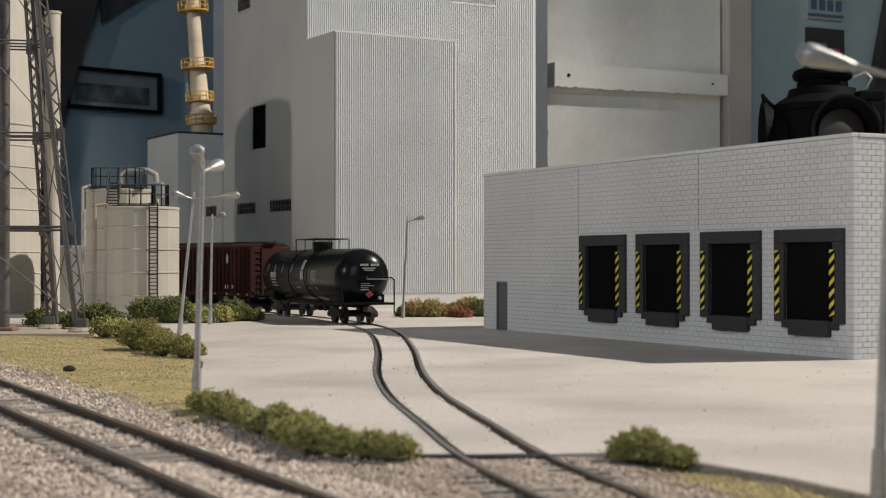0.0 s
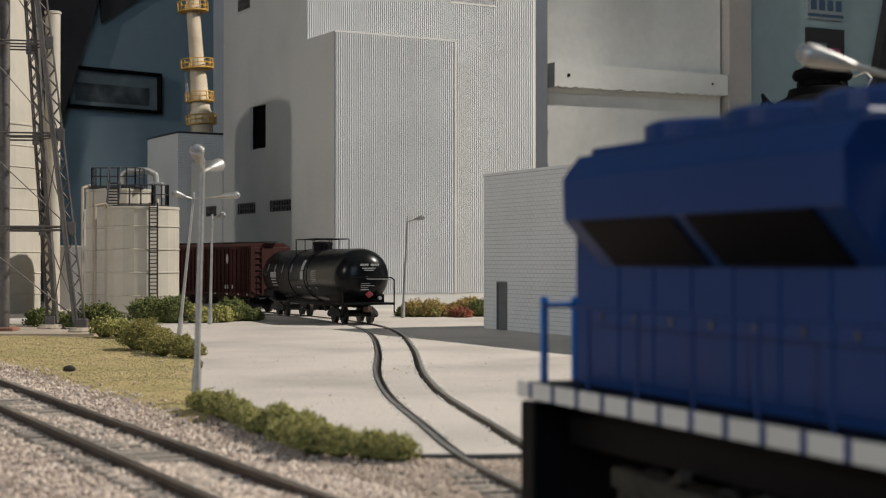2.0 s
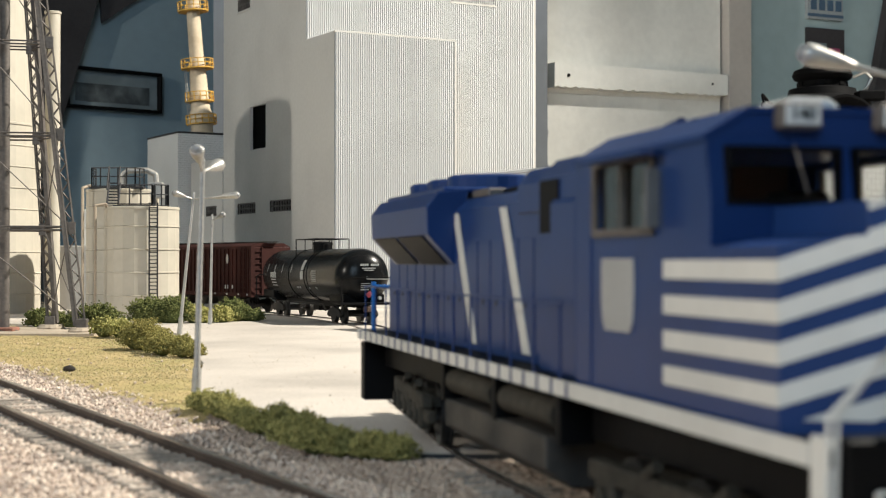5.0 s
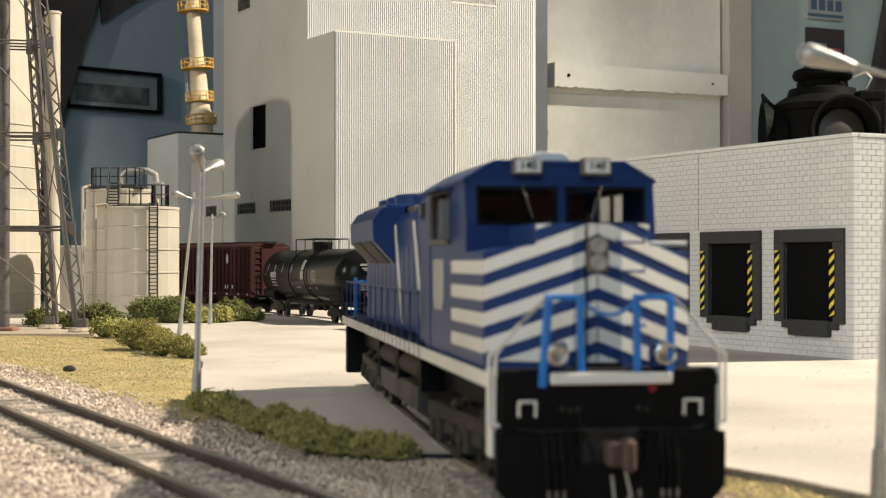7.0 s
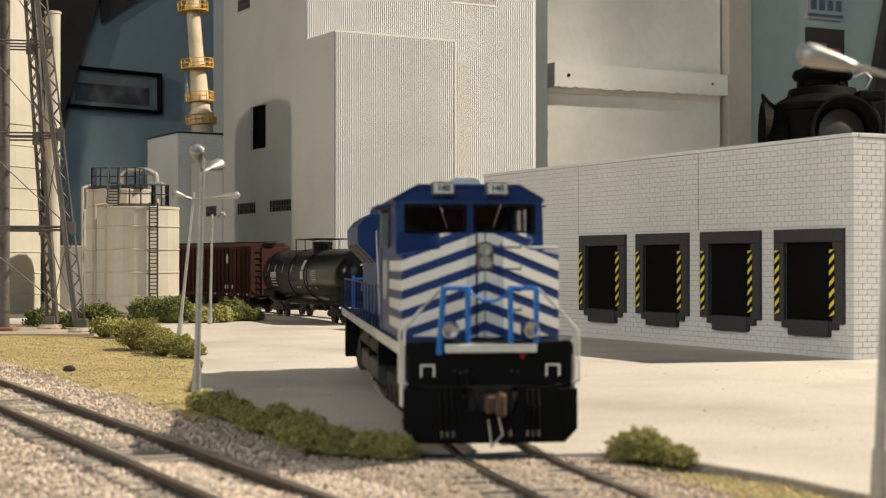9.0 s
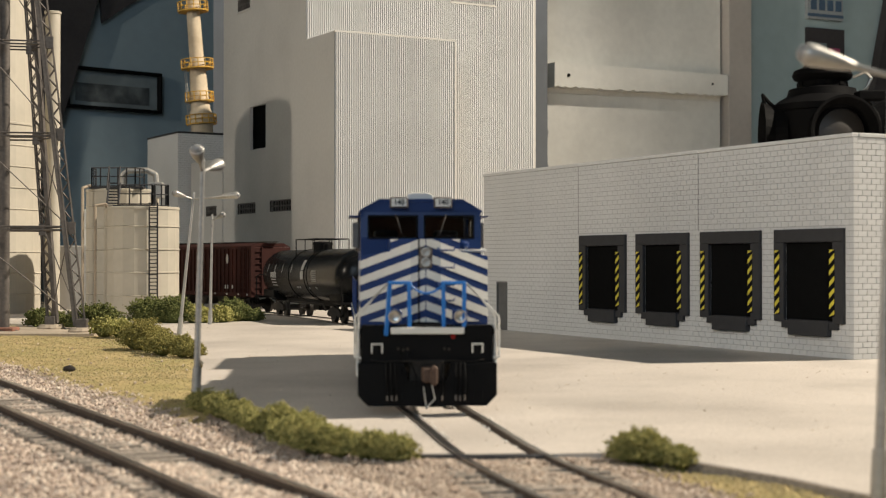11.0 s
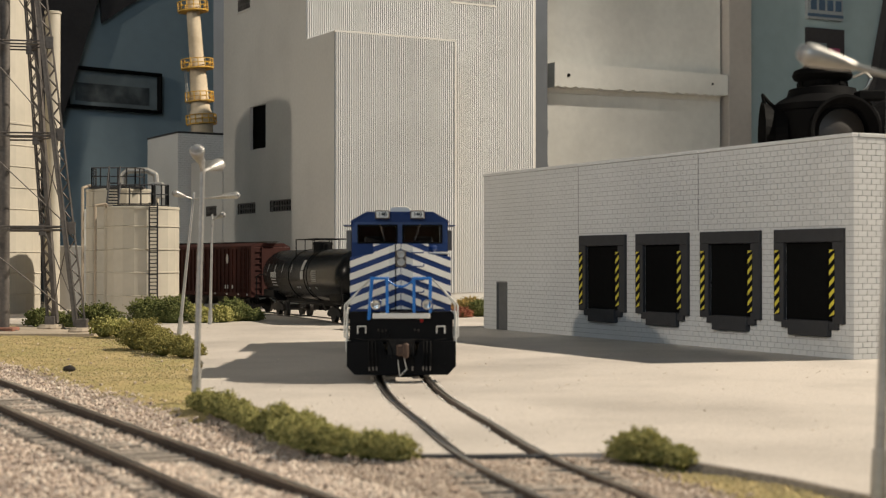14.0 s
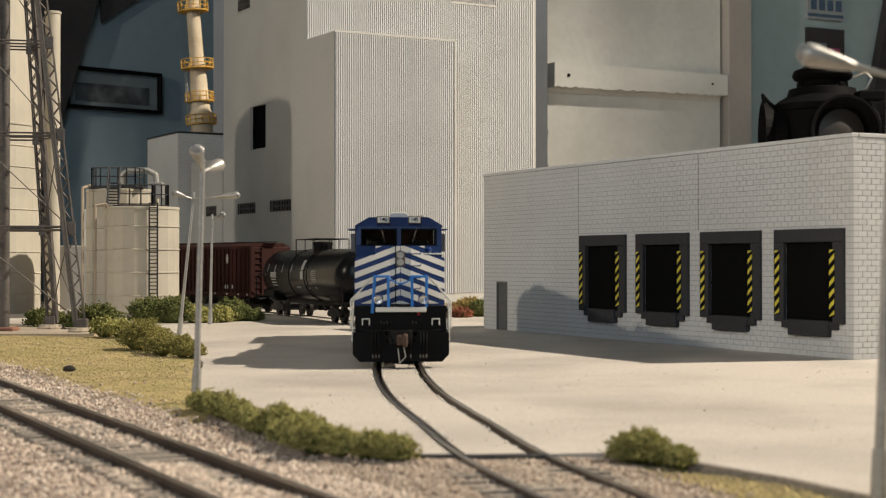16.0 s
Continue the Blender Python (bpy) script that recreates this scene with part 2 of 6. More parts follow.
DOOR_GREY = paint("grey_door_paint", (0.12, 0.12, 0.12), 0.6)
# near-black that puts the shade of interiors and openings into the colour
SHADE_BLACK = paint("painted_shade_black", (0.006, 0.006, 0.006), 0.95, spec=0.05)
LETTER = paint("white_lettering", (0.40, 0.40, 0.39), 0.6, grain=2500, amount=0.15, bump=0)
DIAMOND = paint("red_placard", (0.55, 0.10, 0.12), 0.6)
TICK_BLUE = paint("bright_blue_plastic", (0.015, 0.17, 0.55), 0.35, grain=300, amount=0.05, bump=0.02)
TRUCK = paint("dusty_truck_black", (0.02, 0.018, 0.017), 0.8, spec=0.25, grain=600, amount=0.3, stain=0.2, stain_scale=60, second=(0.05, 0.043, 0.036))
DUSTY = paint("dusty_fuel_tank", (0.018, 0.017, 0.016), 0.6, grain=500, amount=0.2, stain=0.2, stain_scale=50, second=(0.07, 0.06, 0.05))
RUST = paint("rusty_coupler", (0.075, 0.045, 0.032), 0.7, 0.3, grain=900, amount=0.3)
CHROME = paint("chrome", (0.62, 0.62, 0.61), 0.28, 1.0, grain=300, amount=0.03, bump=0)
WHEEL_STEEL = paint("wheel_tread_steel", (0.045, 0.042, 0.04), 0.45, 0.6, grain=500, amount=0.1)
PAPER = paint("paper", (0.42, 0.45, 0.46), 0.8)
PHOTO_GREY = paint("old_photograph", (0.22, 0.265, 0.28), 0.6, grain=30, amount=0.2, stain=0.3, stain_scale=14, second=(0.13, 0.155, 0.165))
OLD_PRINT = paint("dark_old_print", (0.055, 0.065, 0.07), 0.6, grain=60, amount=0.4, stain=0.4, stain_scale=45, second=(0.15, 0.17, 0.175))
SIGN_BLUE = paint("sign_blue", (0.09, 0.15, 0.23), 0.6)
MAGENTA = paint("magenta_print", (0.35, 0.06, 0.14), 0.6)
CLOTH = paint("dark_cloth", (0.055, 0.05, 0.052), 0.95, grain=200)
LIGHT_TEAL = paint("pale_teal_paint", (0.42, 0.53, 0.54), 0.85, grain=60, amount=0.05, stain=0.06, stain_scale=3)


def glassy(name, colour, rough=0.06, alpha_mix=0.0):
    m = bpy.data.materials.new(name)
    m.use_nodes = True
    b = m.node_tree.nodes["Principled BSDF"]
    b.inputs["Base Color"].default_value = (*colour, 1)
    b.inputs["Roughness"].default_value = rough
    b.inputs["Specular IOR Level"].default_value = 0.6
    return m


CLEAR = glassy("clear_window_glass", (0.9, 0.9, 0.88), 0.02)
CLEAR.node_tree.nodes["Principled BSDF"].inputs["Transmission Weight"].default_value = 1.0
CLEAR.node_tree.nodes["Principled BSDF"].inputs["IOR"].default_value = 1.15
SMOKED = glassy("smoked_window_glass", (0.012, 0.009, 0.007), 0.5)
LANTERN_BLACK = paint("lantern_black", (0.005, 0.005, 0.0055), 0.65, grain=120, stain=0.3, stain_scale=20, spec=0.05)
CAB_BROWN = paint("cab_interior_brown", (0.10, 0.055, 0.035), 0.8)
LENS = glassy("clear_lens", (0.26, 0.26, 0.26), 0.12)
RED_LENS = glassy("red_lens", (0.25, 0.01, 0.01), 0.15)


# ---- shapes made of very many small pieces ----
def chips(name, centres, sizes, material, flat=(0.6, 1.0), seed=1):
    """A mesh of many irregular eight-sided chips, one at each centre (mm)."""
    rng = np.random.default_rng(seed)
    c, k = np.asarray(centres, float), np.asarray(sizes, float)
    n = len(c)
    base = np.array([(1, 0, 0), (-1, 0, 0), (0, 1, 0), (0, -1, 0), (0, 0, 1), (0, 0, -1)], float)
    tri = np.array([(0, 2, 4), (2, 1, 4), (1, 3, 4), (3, 0, 4), (2, 0, 5), (1, 2, 5), (3, 1, 5), (0, 3, 5)])
    q = rng.normal(size=(n, 4))
    q /= np.linalg.norm(q, axis=1)[:, None]
    w, x, y, z = q.T
    r = np.stack([1 - 2 * (y * y + z * z), 2 * (x * y - z * w), 2 * (x * z + y * w), 2 * (x * y + z * w), 1 - 2 * (x * x + z * z), 2 * (y * z - x * w),
                  2 * (x * z - y * w), 2 * (y * z + x * w), 1 - 2 * (x * x + y * y)], 1).reshape(n, 3, 3)
    v = base[None] * rng.uniform(flat[0], flat[1], (n, 6, 1)) + rng.normal(0, 0.16, (n, 6, 3))
    v = np.einsum("nij,nkj->nki", r, v) * k[:, None, None] + c[:, None]
    f = (tri[None] + 6 * np.arange(n)[:, None, None]).reshape(-1, 3)
    me = bpy.data.meshes.new(name)
    me.vertices.add(6 * n)
    me.vertices.foreach_set("co", (v * MM).reshape(-1).astype(np.float32))
    me.loops.add(f.size)
    me.loops.foreach_set("vertex_index", f.reshape(-1).astype(np.int32))
    me.polygons.add(len(f))
    me.polygons.foreach_set("loop_start", np.arange(0, f.size, 3, dtype=np.int32))
    me.update(calc_edges=True)
    me.validate()
    me.materials.append(material)
    return me


def inside(poly, x, y):
    p = np.asarray(poly, float)
    hit = np.zeros(len(x), bool)
    for (x0, y0), (x1, y1) in zip(p, np.roll(p, -1, 0)):
        cross = (y0 > y) != (y1 > y)
        hit ^= cross & (x < (x1 - x0) * (y - y0) / (y1 - y0 + 1e-9) + x0)
    return hit


# ---- ground: soil, turf and ballast between the paving and the camera ----
PAVE_FRONT = [(-76, 450), (-4, 303), (22, 303), (33, 305), (50.4, 290.6), (63.2, 269.9), (71.3, 251.4), (140, 150), (900, 100), (900, 1600), (-700, 1600), (-700, 1000), (-300, 960), (-190, 905), (-143, 812), (-118, 690), (-93, 579)]


def from_main(x, y):
    """Distance from the middle of the main track, positive towards the yard."""
    return (x + 66) * 0.888 + (y - 319.3) * 0.46


def from_yard(x, y):
    d = np.full(len(x), 1e9)
    for px, py in LINE[LINE[:, 1] < 330][::2]:
        d = np.minimum(d, np.hypot(x - px, y - py))
    return d


def waves(x, y, s, seed):
    return np.sin(x / s + seed) * np.cos(y / s * 1.13 + 2 * seed) + 0.5 * np.sin(x / s * 2.3 + y / s * 1.9 + seed)


def height(x, y):
    turf = np.clip((from_main(x, y) - 20) / 14, 0, 1)
    return -3.3 + turf * 1.5 + 0.35 * waves(x, y, 11, 1.0) + 0.15 * waves(x, y, 4, 2.0)


def terrain():
    xs, ys = np.arange(-430, 150, 4.0), np.arange(60, 1000, 4.0)
    gx, gy = [a.ravel() for a in np.meshgrid(xs, ys)]
    z = height(gx, gy)
    z[inside(PAVE_FRONT, gx, gy)] = -5.5
    w, n = len(xs), len(ys)
    i = (np.arange(n - 1)[:, None] * w + np.arange(w - 1)[None]).ravel()
    f = np.stack([i, i + 1, i + w + 1, i + w], 1)
    turf = ((from_main(gx, gy) > 29) & ((gx < -62) | ((from_yard(gx, gy) > 23) & (gx > 0))))[f[:, 0]]
    for name, keep, material, label in (("ballast_bed", ~turf, BALLAST_BED, "stony brown track bed"), ("turf_ground", turf, GRASS_GROUND, "dry yellow-brown turf ground")):
        me = bpy.data.meshes.new(name)
        me.from_pydata(np.stack([gx, gy, z], 1) * MM, [], f[keep].tolist())
        me.polygons.foreach_set("use_smooth", [True] * len(me.polygons))
        me.materials.append(material)
        tagged(new(name, me), label, "ground", kind="structure")


terrain()


def sprinkle():
    rng = np.random.default_rng(4)
    x, y = rng.uniform(-330, 120, 200000), rng.uniform(120, 815, 200000)
    x = np.concatenate([x, rng.uniform(-62, 85, 26000)])
    y = np.concatenate([y, rng.uniform(185, 302, 26000)])
    free = ~inside(PAVE_FRONT, x, y) & (np.abs(x) < 0.34 * y + 16)
    x, y = x[free], y[free]
    m, yd = from_main(x, y), from_yard(x, y)
    keep = (y < 560) | (rng.uniform(size=len(x)) < 0.6)
    x, y, m, yd = x[keep], y[keep], m[keep], yd[keep]
    dry = (x > 0) & (yd > 22 + 3 * rng.normal(size=len(x)))
    stone = (m < 27 + 5 * rng.normal(size=len(x))) | ((yd < 26) & ~dry)
    stone |= (x > -60) & ~dry & (y < 430) & (m > 20)
    low = (np.abs(m) < 7.2) | (np.abs(yd) < 7.2)
    earthy = stone & (m > 26) & (x > -60)
    sx, sy = x[stone & ~earthy], y[stone & ~earthy]
    sz = height(sx, sy) + np.where(np.abs(m[stone & ~earthy]) < 14, 1.0, 0.5)
    me = chips("ballast", np.stack([sx, sy, sz], 1), rng.uniform(0.3, 0.85, len(sx)), STONES)
    tagged(new("ballast", me), "loose pinkish grey track ballast", "gravel", kind="stuff")
    ex, ey = x[earthy], y[earthy]
    ez = height(ex, ey) + np.where(low[earthy], 0.55, 0.35)
    me = chips("brown_gravel", np.stack([ex, ey, ez], 1), rng.uniform(0.25, 0.7, len(ex)), GRAVEL, seed=3)
    tagged(new("brown_gravel", me), "fine brown gravel around the yard track", "gravel", kind="stuff")
    tx, ty = x[~stone], y[~stone]
    me = chips("turf", np.stack([tx, ty, height(tx, ty) + 0.15], 1), rng.uniform(0.14, 0.40, len(tx)) * np.where(ty > 500, 1.4, 1.0), TURF, (0.3, 1.0), 7)
    tagged(new("turf", me), "short dry yellow-green turf", "grass", kind="stuff")
    # a few larger lumps lie on the turf
    lx, ly = rng.uniform(-220, -90, 70), rng.uniform(480, 800, 70)
    ok = ~inside(PAVE_FRONT, lx, ly) & (from_main(lx, ly) > 34)
    me = chips("turf_lumps", np.stack([lx[ok], ly[ok], height(lx[ok], ly[ok]) + 0.4], 1), rng.uniform(0.25, 0.8, ok.sum()), STONES, seed=12)
    tagged(new("turf_litter", me), "pale pebbles and litter on the turf", "pebbles", kind="stuff")
    # loose grit on the turf, the verge and the paving
    gx, gy = rng.uniform(-170, 250, 5200), rng.uniform(290, 900, 5200)
    ok = inside(PAVE_FRONT, gx, gy)
    me = chips("grit", np.stack([gx[ok], gy[ok], np.full(ok.sum(), -0.45)], 1), rng.uniform(0.07, 0.17, ok.sum()) * (1 + 1.6 * (rng.uniform(size=ok.sum()) < 0.1)), SPECKS, seed=9)
    tagged(new("grit", me), "fine grit scattered on the paving", "grit", kind="stuff")
    # crumbled plaster along both edges of the sunken rails
    along_line = LINE[(LINE[:, 1] > 306) & (LINE[:, 1] < 900)]
    crumbs = []
    for d in (-10.1, -5.9, 5.9, 10.1):
        edge_line = offset(along_line, d)
        i = rng.integers(0, len(edge_line) - 1, 420)
        u = rng.uniform(size=(420, 1))
        p = edge_line[i] * (1 - u) + edge_line[i + 1] * u
        ragged = waves(p[:, 0], p[:, 1], 9, d) > -0.35
        crumbs.append((p + rng.normal(0, 0.22, p.shape))[ragged])
    p = np.vstack(crumbs)
    me = chips("rail_crumbs", np.column_stack([p, np.full(len(p), -0.42)]), rng.uniform(0.12, 0.45, len(p)), PLASTER, (0.4, 1.0), 21)
    tagged(new("rail_crumbs", me), "crumbled white plaster along the sunken rails", "crumbs", kind="stuff")


sprinkle()


def sleepers(track, line, y0, y1, z):
    """Wooden ties under the rails, one object each on one mesh."""
    me = mesh("tie", box(B(), -15, 15, -1.0, 1.0, -2.4, 0, 0.15), TIE)
    s = np.concatenate([[0], np.cumsum(np.hypot(*np.diff(line, axis=0).T))])
    rng = random.Random(5)
    for d in np.arange(0, s[-1], 5.6):
        x, y = np.interp(d, s, line[:, 0]), np.interp(d, s, line[:, 1])
        x1, y1b = np.interp(d + 1, s, line[:, 0]), np.interp(d + 1, s, line[:, 1])
        if y0 < y < y1:
            ob = new("tie", me)
            ob.parent = track
            ob.matrix_world = at_mm(x, y, z + rng.uniform(-0.2, 0.2), math.degrees(math.atan2(y1b - y, x1 - x)) + 90 + rng.uniform(-1.5, 1.5))


sleepers(main_track, MAIN, 120, 620, -1.9)
sleepers(yard_track, LINE, 120, 301, -1.0)

# the kerb where the paving ends, and the board between the rails
solo("kerb", box(B(), 0, 27, -2.2, 0, -5, -0.4, 0.2, pose(-4.5, 303.3, 0, 0, 0, 0)), DARK, "dark wooden edge of the paving under the rails", "kerb", kind="structure")
EDGE = np.array([(33.0, 306.0), (50.4, 291.4), (63.2, 270.7), (71.3, 252.2), (140.0, 150.0)])
solo("kerb_east", strip(B(), offset(EDGE, 0.1), offset(EDGE, 1.0), -5, -0.6), TIE, "dark brown wooden edge along the paving", "kerb", kind="structure")


# ---- plants ----
def bush(name, lumps, material, label, n, seed, size=(0.5, 1.1)):
    """Foam foliage: chips crowded on the skin of a few uneven lumps (x, y, z, rx, ry, rz in mm), with stems."""
    rng = np.random.default_rng(seed)
    l = np.array(lumps, float)
    weight = l[:, 3] * l[:, 5]
    pick = rng.choice(len(l), n, p=weight / weight.sum())
    d = rng.normal(size=(n, 3))
    d /= np.linalg.norm(d, axis=1)[:, None]
    d[:, 2] = np.where(d[:, 2] < -0.35, -d[:, 2], d[:, 2])
    r = 1.0 + 0.18 * np.sin(5 * d[:, 0] + 3 * pick) * np.cos(6 * d[:, 1] + pick) + 0.10 * np.sin(13 * d[:, 2] + 11 * d[:, 0])
    r *= rng.uniform(0.5, 1.0, n) ** 0.5 * rng.uniform(0.9, 1.22, n)
    c = l[pick, :3] + d * r[:, None] * l[pick, 3:]
    c[:, 2] = np.maximum(c[:, 2], l[:, 2].min() - l[:, 5].min() * 0.5)
    t = thing(name, label, "shrub", "shrubs on the layout", at_mm(l[:, 0].mean(), l[:, 1].mean(), 0))
    off = np.array([l[:, 0].mean(), l[:, 1].mean(), 0])
    crown = new("crown", chips("crown", c - off, rng.uniform(size[0], size[1], n), material, (0.35, 1.0), seed))
    crown.parent = t
    bm = B()
    for x, y, z, rx, ry, rz in lumps:
        rod(bm, (x - off[0], y - off[1], -4), (x - off[0], y - off[1], z), 0.5, 0.3, 5)
        bmesh.ops.create_icosphere(bm, subdivisions=2, radius=1.0, matrix=Matrix.Translation((x - off[0], y - off[1], z)) @ Matrix.Diagonal((rx * 0.72, ry * 0.72, rz * 0.72, 1)))
    part("stem", bm, LEAF_DARK, t)
    return t


def hedge_lumps(a, b, n, r0, r1, seed, spread=1.5, z=None):
    rng = random.Random(seed)
    out = []
    for i in range(n):
        u = (i + 0.5) / n
        r = (r0 + (r1 - r0) * u) * rng.uniform(0.68, 1.3)
        out.append((a[0] + (b[0] - a[0]) * u + rng.uniform(-spread, spread), a[1] + (b[1] - a[1]) * u + rng.uniform(-spread, spread), (r * 0.55 - 1.5) if z is None else z, r, r, r * 0.85))
    return out


hedge = hedge_lumps((-68, 408), (-45, 357), 9, 3.7, 4.0, 3, 1.7) + hedge_lumps((-45, 357), (-24, 309), 9, 3.9, 3.8, 4, 1.9) + hedge_lumps((-24, 309), (-6, 298), 6, 3.6, 3.2, 6, 1.6)
bush("hedge", hedge, LEAF_HEDGE, "low green foam hedge along the paving edge", 42000, 31, (0.14, 0.42))
bush("shrub", hedge_lumps((34.5, 302), (49, 291), 6, 3.7, 3.4, 8, 1.0), LEAF_HEDGE, "small round green shrub at the paving edge", 12000, 32, (0.13, 0.36))
bush("shrub", hedge_lumps((-146, 690), (-114, 640), 6, 7.6, 5.6, 5, 4), LEAF_LIGHT, "olive yellow-green shrub on dry turf", 16000, 33, (0.24, 0.68))
bush("shrub", hedge_lumps((-113, 636), (-103.5, 622), 3, 5.2, 4.4, 6, 2), LEAF_LIGHT, "small green shrub beside the lamp post", 7000, 34, (0.22, 0.6))
bush("shrub", hedge_lumps((-246, 900), (-218, 900), 3, 9, 9, 7, 3), LEAF_DARK, "dark green shrub behind the steel tower", 3600, 35, (0.53, 1.12))
bush("shrub", hedge_lumps((-214, 880), (-192, 870), 3, 9, 8, 9, 3), LEAF_DARK, "dark green shrub between the tower legs", 3600, 36, (0.53, 1.12))
bush("shrub", hedge_lumps((-184, 800), (-166, 790), 3, 7, 6, 10, 3), LEAF_GREEN, "green shrub beside the tower pier", 3200, 37, (0.46, 0.99))
bush("shrub", hedge_lumps((-196, 960), (-166, 960), 4, 12, 10, 11, 3), LEAF_DARK, "bushy green shrub in front of the storage tank", 5200, 38, (0.53, 1.19))
bush("shrub", hedge_lumps((-163, 955), (-142, 965), 3, 9, 9, 12, 3), LEAF_GREEN, "green shrub beside the track", 3600, 39, (0.53, 1.19))
bush("shrub", hedge_lumps((-146, 985), (-122, 990), 4, 9, 8, 13, 3), LEAF_DARK, "green shrub in the shade of the freight car", 3600, 40, (0.53, 1.19))
bush("shrub", hedge_lumps((-34, 1075), (-18, 1072), 3, 5, 5, 14, 2), LEAF_DARK, "low green shrub by the mill wall", 2000, 41, (0.46, 0.99))
bush("shrub", hedge_lumps((-20, 1062), (-4, 1062), 4, 7, 7, 15, 2), LEAF_ORANGE, "orange autumn shrub by the mill wall", 2600, 42, (0.46, 0.99))
bush("shrub", hedge_lumps((-2, 1066), (12, 1070), 3, 7, 7, 16, 2), LEAF_BROWN, "brown autumn shrub by the mill wall", 2400, 43, (0.46, 0.99))
bush("shrub", hedge_lumps((8, 1055), (18, 1052), 3, 5, 5, 17, 2), LEAF_RED, "red autumn shrub by the mill wall", 1800, 44, (0.46, 0.99))
bush("shrub", hedge_lumps((12, 1085), (22, 1085), 3, 11, 10, 18, 2), LEAF_ORANGE, "tall orange-yellow shrub by the mill wall", 3000, 45, (0.46, 0.99))
bush("shrub", hedge_lumps((24, 1072), (34, 1072), 3, 8, 8, 19, 2), LEAF_DARK, "green shrub at the mill corner", 2400, 46, (0.46, 0.99))
rock_bm = B()
bmesh.ops.create_icosphere(rock_bm, subdivisions=2, radius=2.0, matrix=Matrix.Diagonal((1.2, 0.9, 0.7, 1)))
for v in rock_bm.verts:
    v.co += 0.25 * noise.noise_vector(v.co * 0.9)
solo("rock", rock_bm, TRUCK, "small dark rock lying on the turf", "rock", at=at_mm(-138, 551, -0.9))

def pierced(u0, u1, z0, z1, holes, thick, at):
    """A plate with square holes (u0, u1, z0, z1) through it, in one piece; at(u, d, z) places a point."""
    us = sorted({u0, u1, *[h[0] for h in holes], *[h[1] for h in holes]})
    zs = sorted({z0, z1, *[max(h[2], z0) for h in holes], *[h[3] for h in holes]})
    bm = B()
    made = {}

    def vert(i, j, d):
        if (i, j, d) not in made:
            made[i, j, d] = bm.verts.new(at(us[i], d * thick, zs[j]))
        return made[i, j, d]

    def full(i, j):
        if not (0 <= i < len(us) - 1 and 0 <= j < len(zs) - 1):
            return False
        u, z = (us[i] + us[i + 1]) / 2, (zs[j] + zs[j + 1]) / 2
        return not any(h[0] < u < h[1] and h[2] < z < h[3] for h in holes)

    for i in range(len(us) - 1):
        for j in range(len(zs) - 1):
            if full(i, j):
                for d in (0, 1):
                    bm.faces.new((vert(i, j, d), vert(i + 1, j, d), vert(i + 1, j + 1, d), vert(i, j + 1, d)))
                for (di, dj), a, b in (((-1, 0), (i, j), (i, j + 1)), ((1, 0), (i + 1, j), (i + 1, j + 1)), ((0, -1), (i, j), (i + 1, j)), ((0, 1), (i, j + 1), (i + 1, j + 1))):
                    if not full(i + di, j + dj):
                        bm.faces.new((vert(*a, 0), vert(*b, 0), vert(*b, 1), vert(*a, 1)))
    return bm


# ---- warehouse ----
WH = Matrix.Translation((0.024, 0.878, 0)) @ Matrix.Rotation(math.atan2(-282, 140), 4, "Z")
warehouse = thing("warehouse", "white painted block warehouse with four dark loading docks", "warehouse", at=WH)
DOCKS = [108.6 + 52.85 * i for i in range(4)]
LONG, DEEP, TALL = 315.0, 260.0, 89.0


def warehouse_shell():
    cuts = [(16.5, 28.3, -0.5, 26.6)] + [(d + 6.0, d + 37.0, 14.0, 46.8) for d in DOCKS]
    bm = pierced(0, LONG - 0.12, -0.5, TALL, cuts, 4.88, lambda u, d, z: (u, 0.12 + d, z))
    wall = part("front_wall", bm, MORTAR, warehouse, "grey mortar behind white blocks")
    part("side_wall", box(B(), LONG - 5, LONG - 0.12, 5, DEEP, -0.5, TALL), MORTAR, warehouse)
    part("side_wall", box(B(), 0, 5, 5, DEEP, -0.5, TALL), BLOCK, warehouse)
    part("rear_wall", box(B(), 5, LONG - 5, DEEP - 5, DEEP, -0.5, TALL), BLOCK, warehouse)
    part("roof", box(B(), 5, LONG - 5, 5, DEEP - 5, TALL - 5, TALL - 3), DARK, warehouse)
    # floor and partition are painted shade-black to keep the bays dark
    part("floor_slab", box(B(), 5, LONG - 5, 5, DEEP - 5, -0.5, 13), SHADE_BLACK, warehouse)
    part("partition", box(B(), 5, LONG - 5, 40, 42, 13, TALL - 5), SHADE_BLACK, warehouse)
    cap = B()
    for a, b in ((0.0, 105.9), (106.2, 211.2), (211.5, LONG)):
        box(cap, a, b, -0.55, 3, TALL - 0.2, TALL + 1.4, 0.2)
    box(cap, LONG - 3, LONG + 0.5, 3.2, DEEP, TALL - 0.2, TALL + 1.4, 0.2)
    part("coping", cap, BLOCK, warehouse, "chipped white roof edging")
    for a in (106.05, 211.35):
        part("panel_seam", box(B(), a - 0.25, a + 0.25, -0.16, 0.2, 53, TALL), MORTAR, warehouse)
    part("door", box(B(), 16.9, 27.9, 0.7, 2.0, -0.4, 26.2, 0.1), DOOR_GREY, warehouse, "narrow grey steel door")
    frame_bm = B()
    for a, b, z0, z1 in ((16.0, 16.9, -0.4, 27.0), (27.9, 28.8, -0.4, 27.0), (16.9, 27.9, 26.2, 27.0)):
        box(frame_bm, a, b, -0.2, 1.5, z0, z1)
    part("door_frame", frame_bm, DOOR_GREY, warehouse)
    return wall


shell = warehouse_shell()


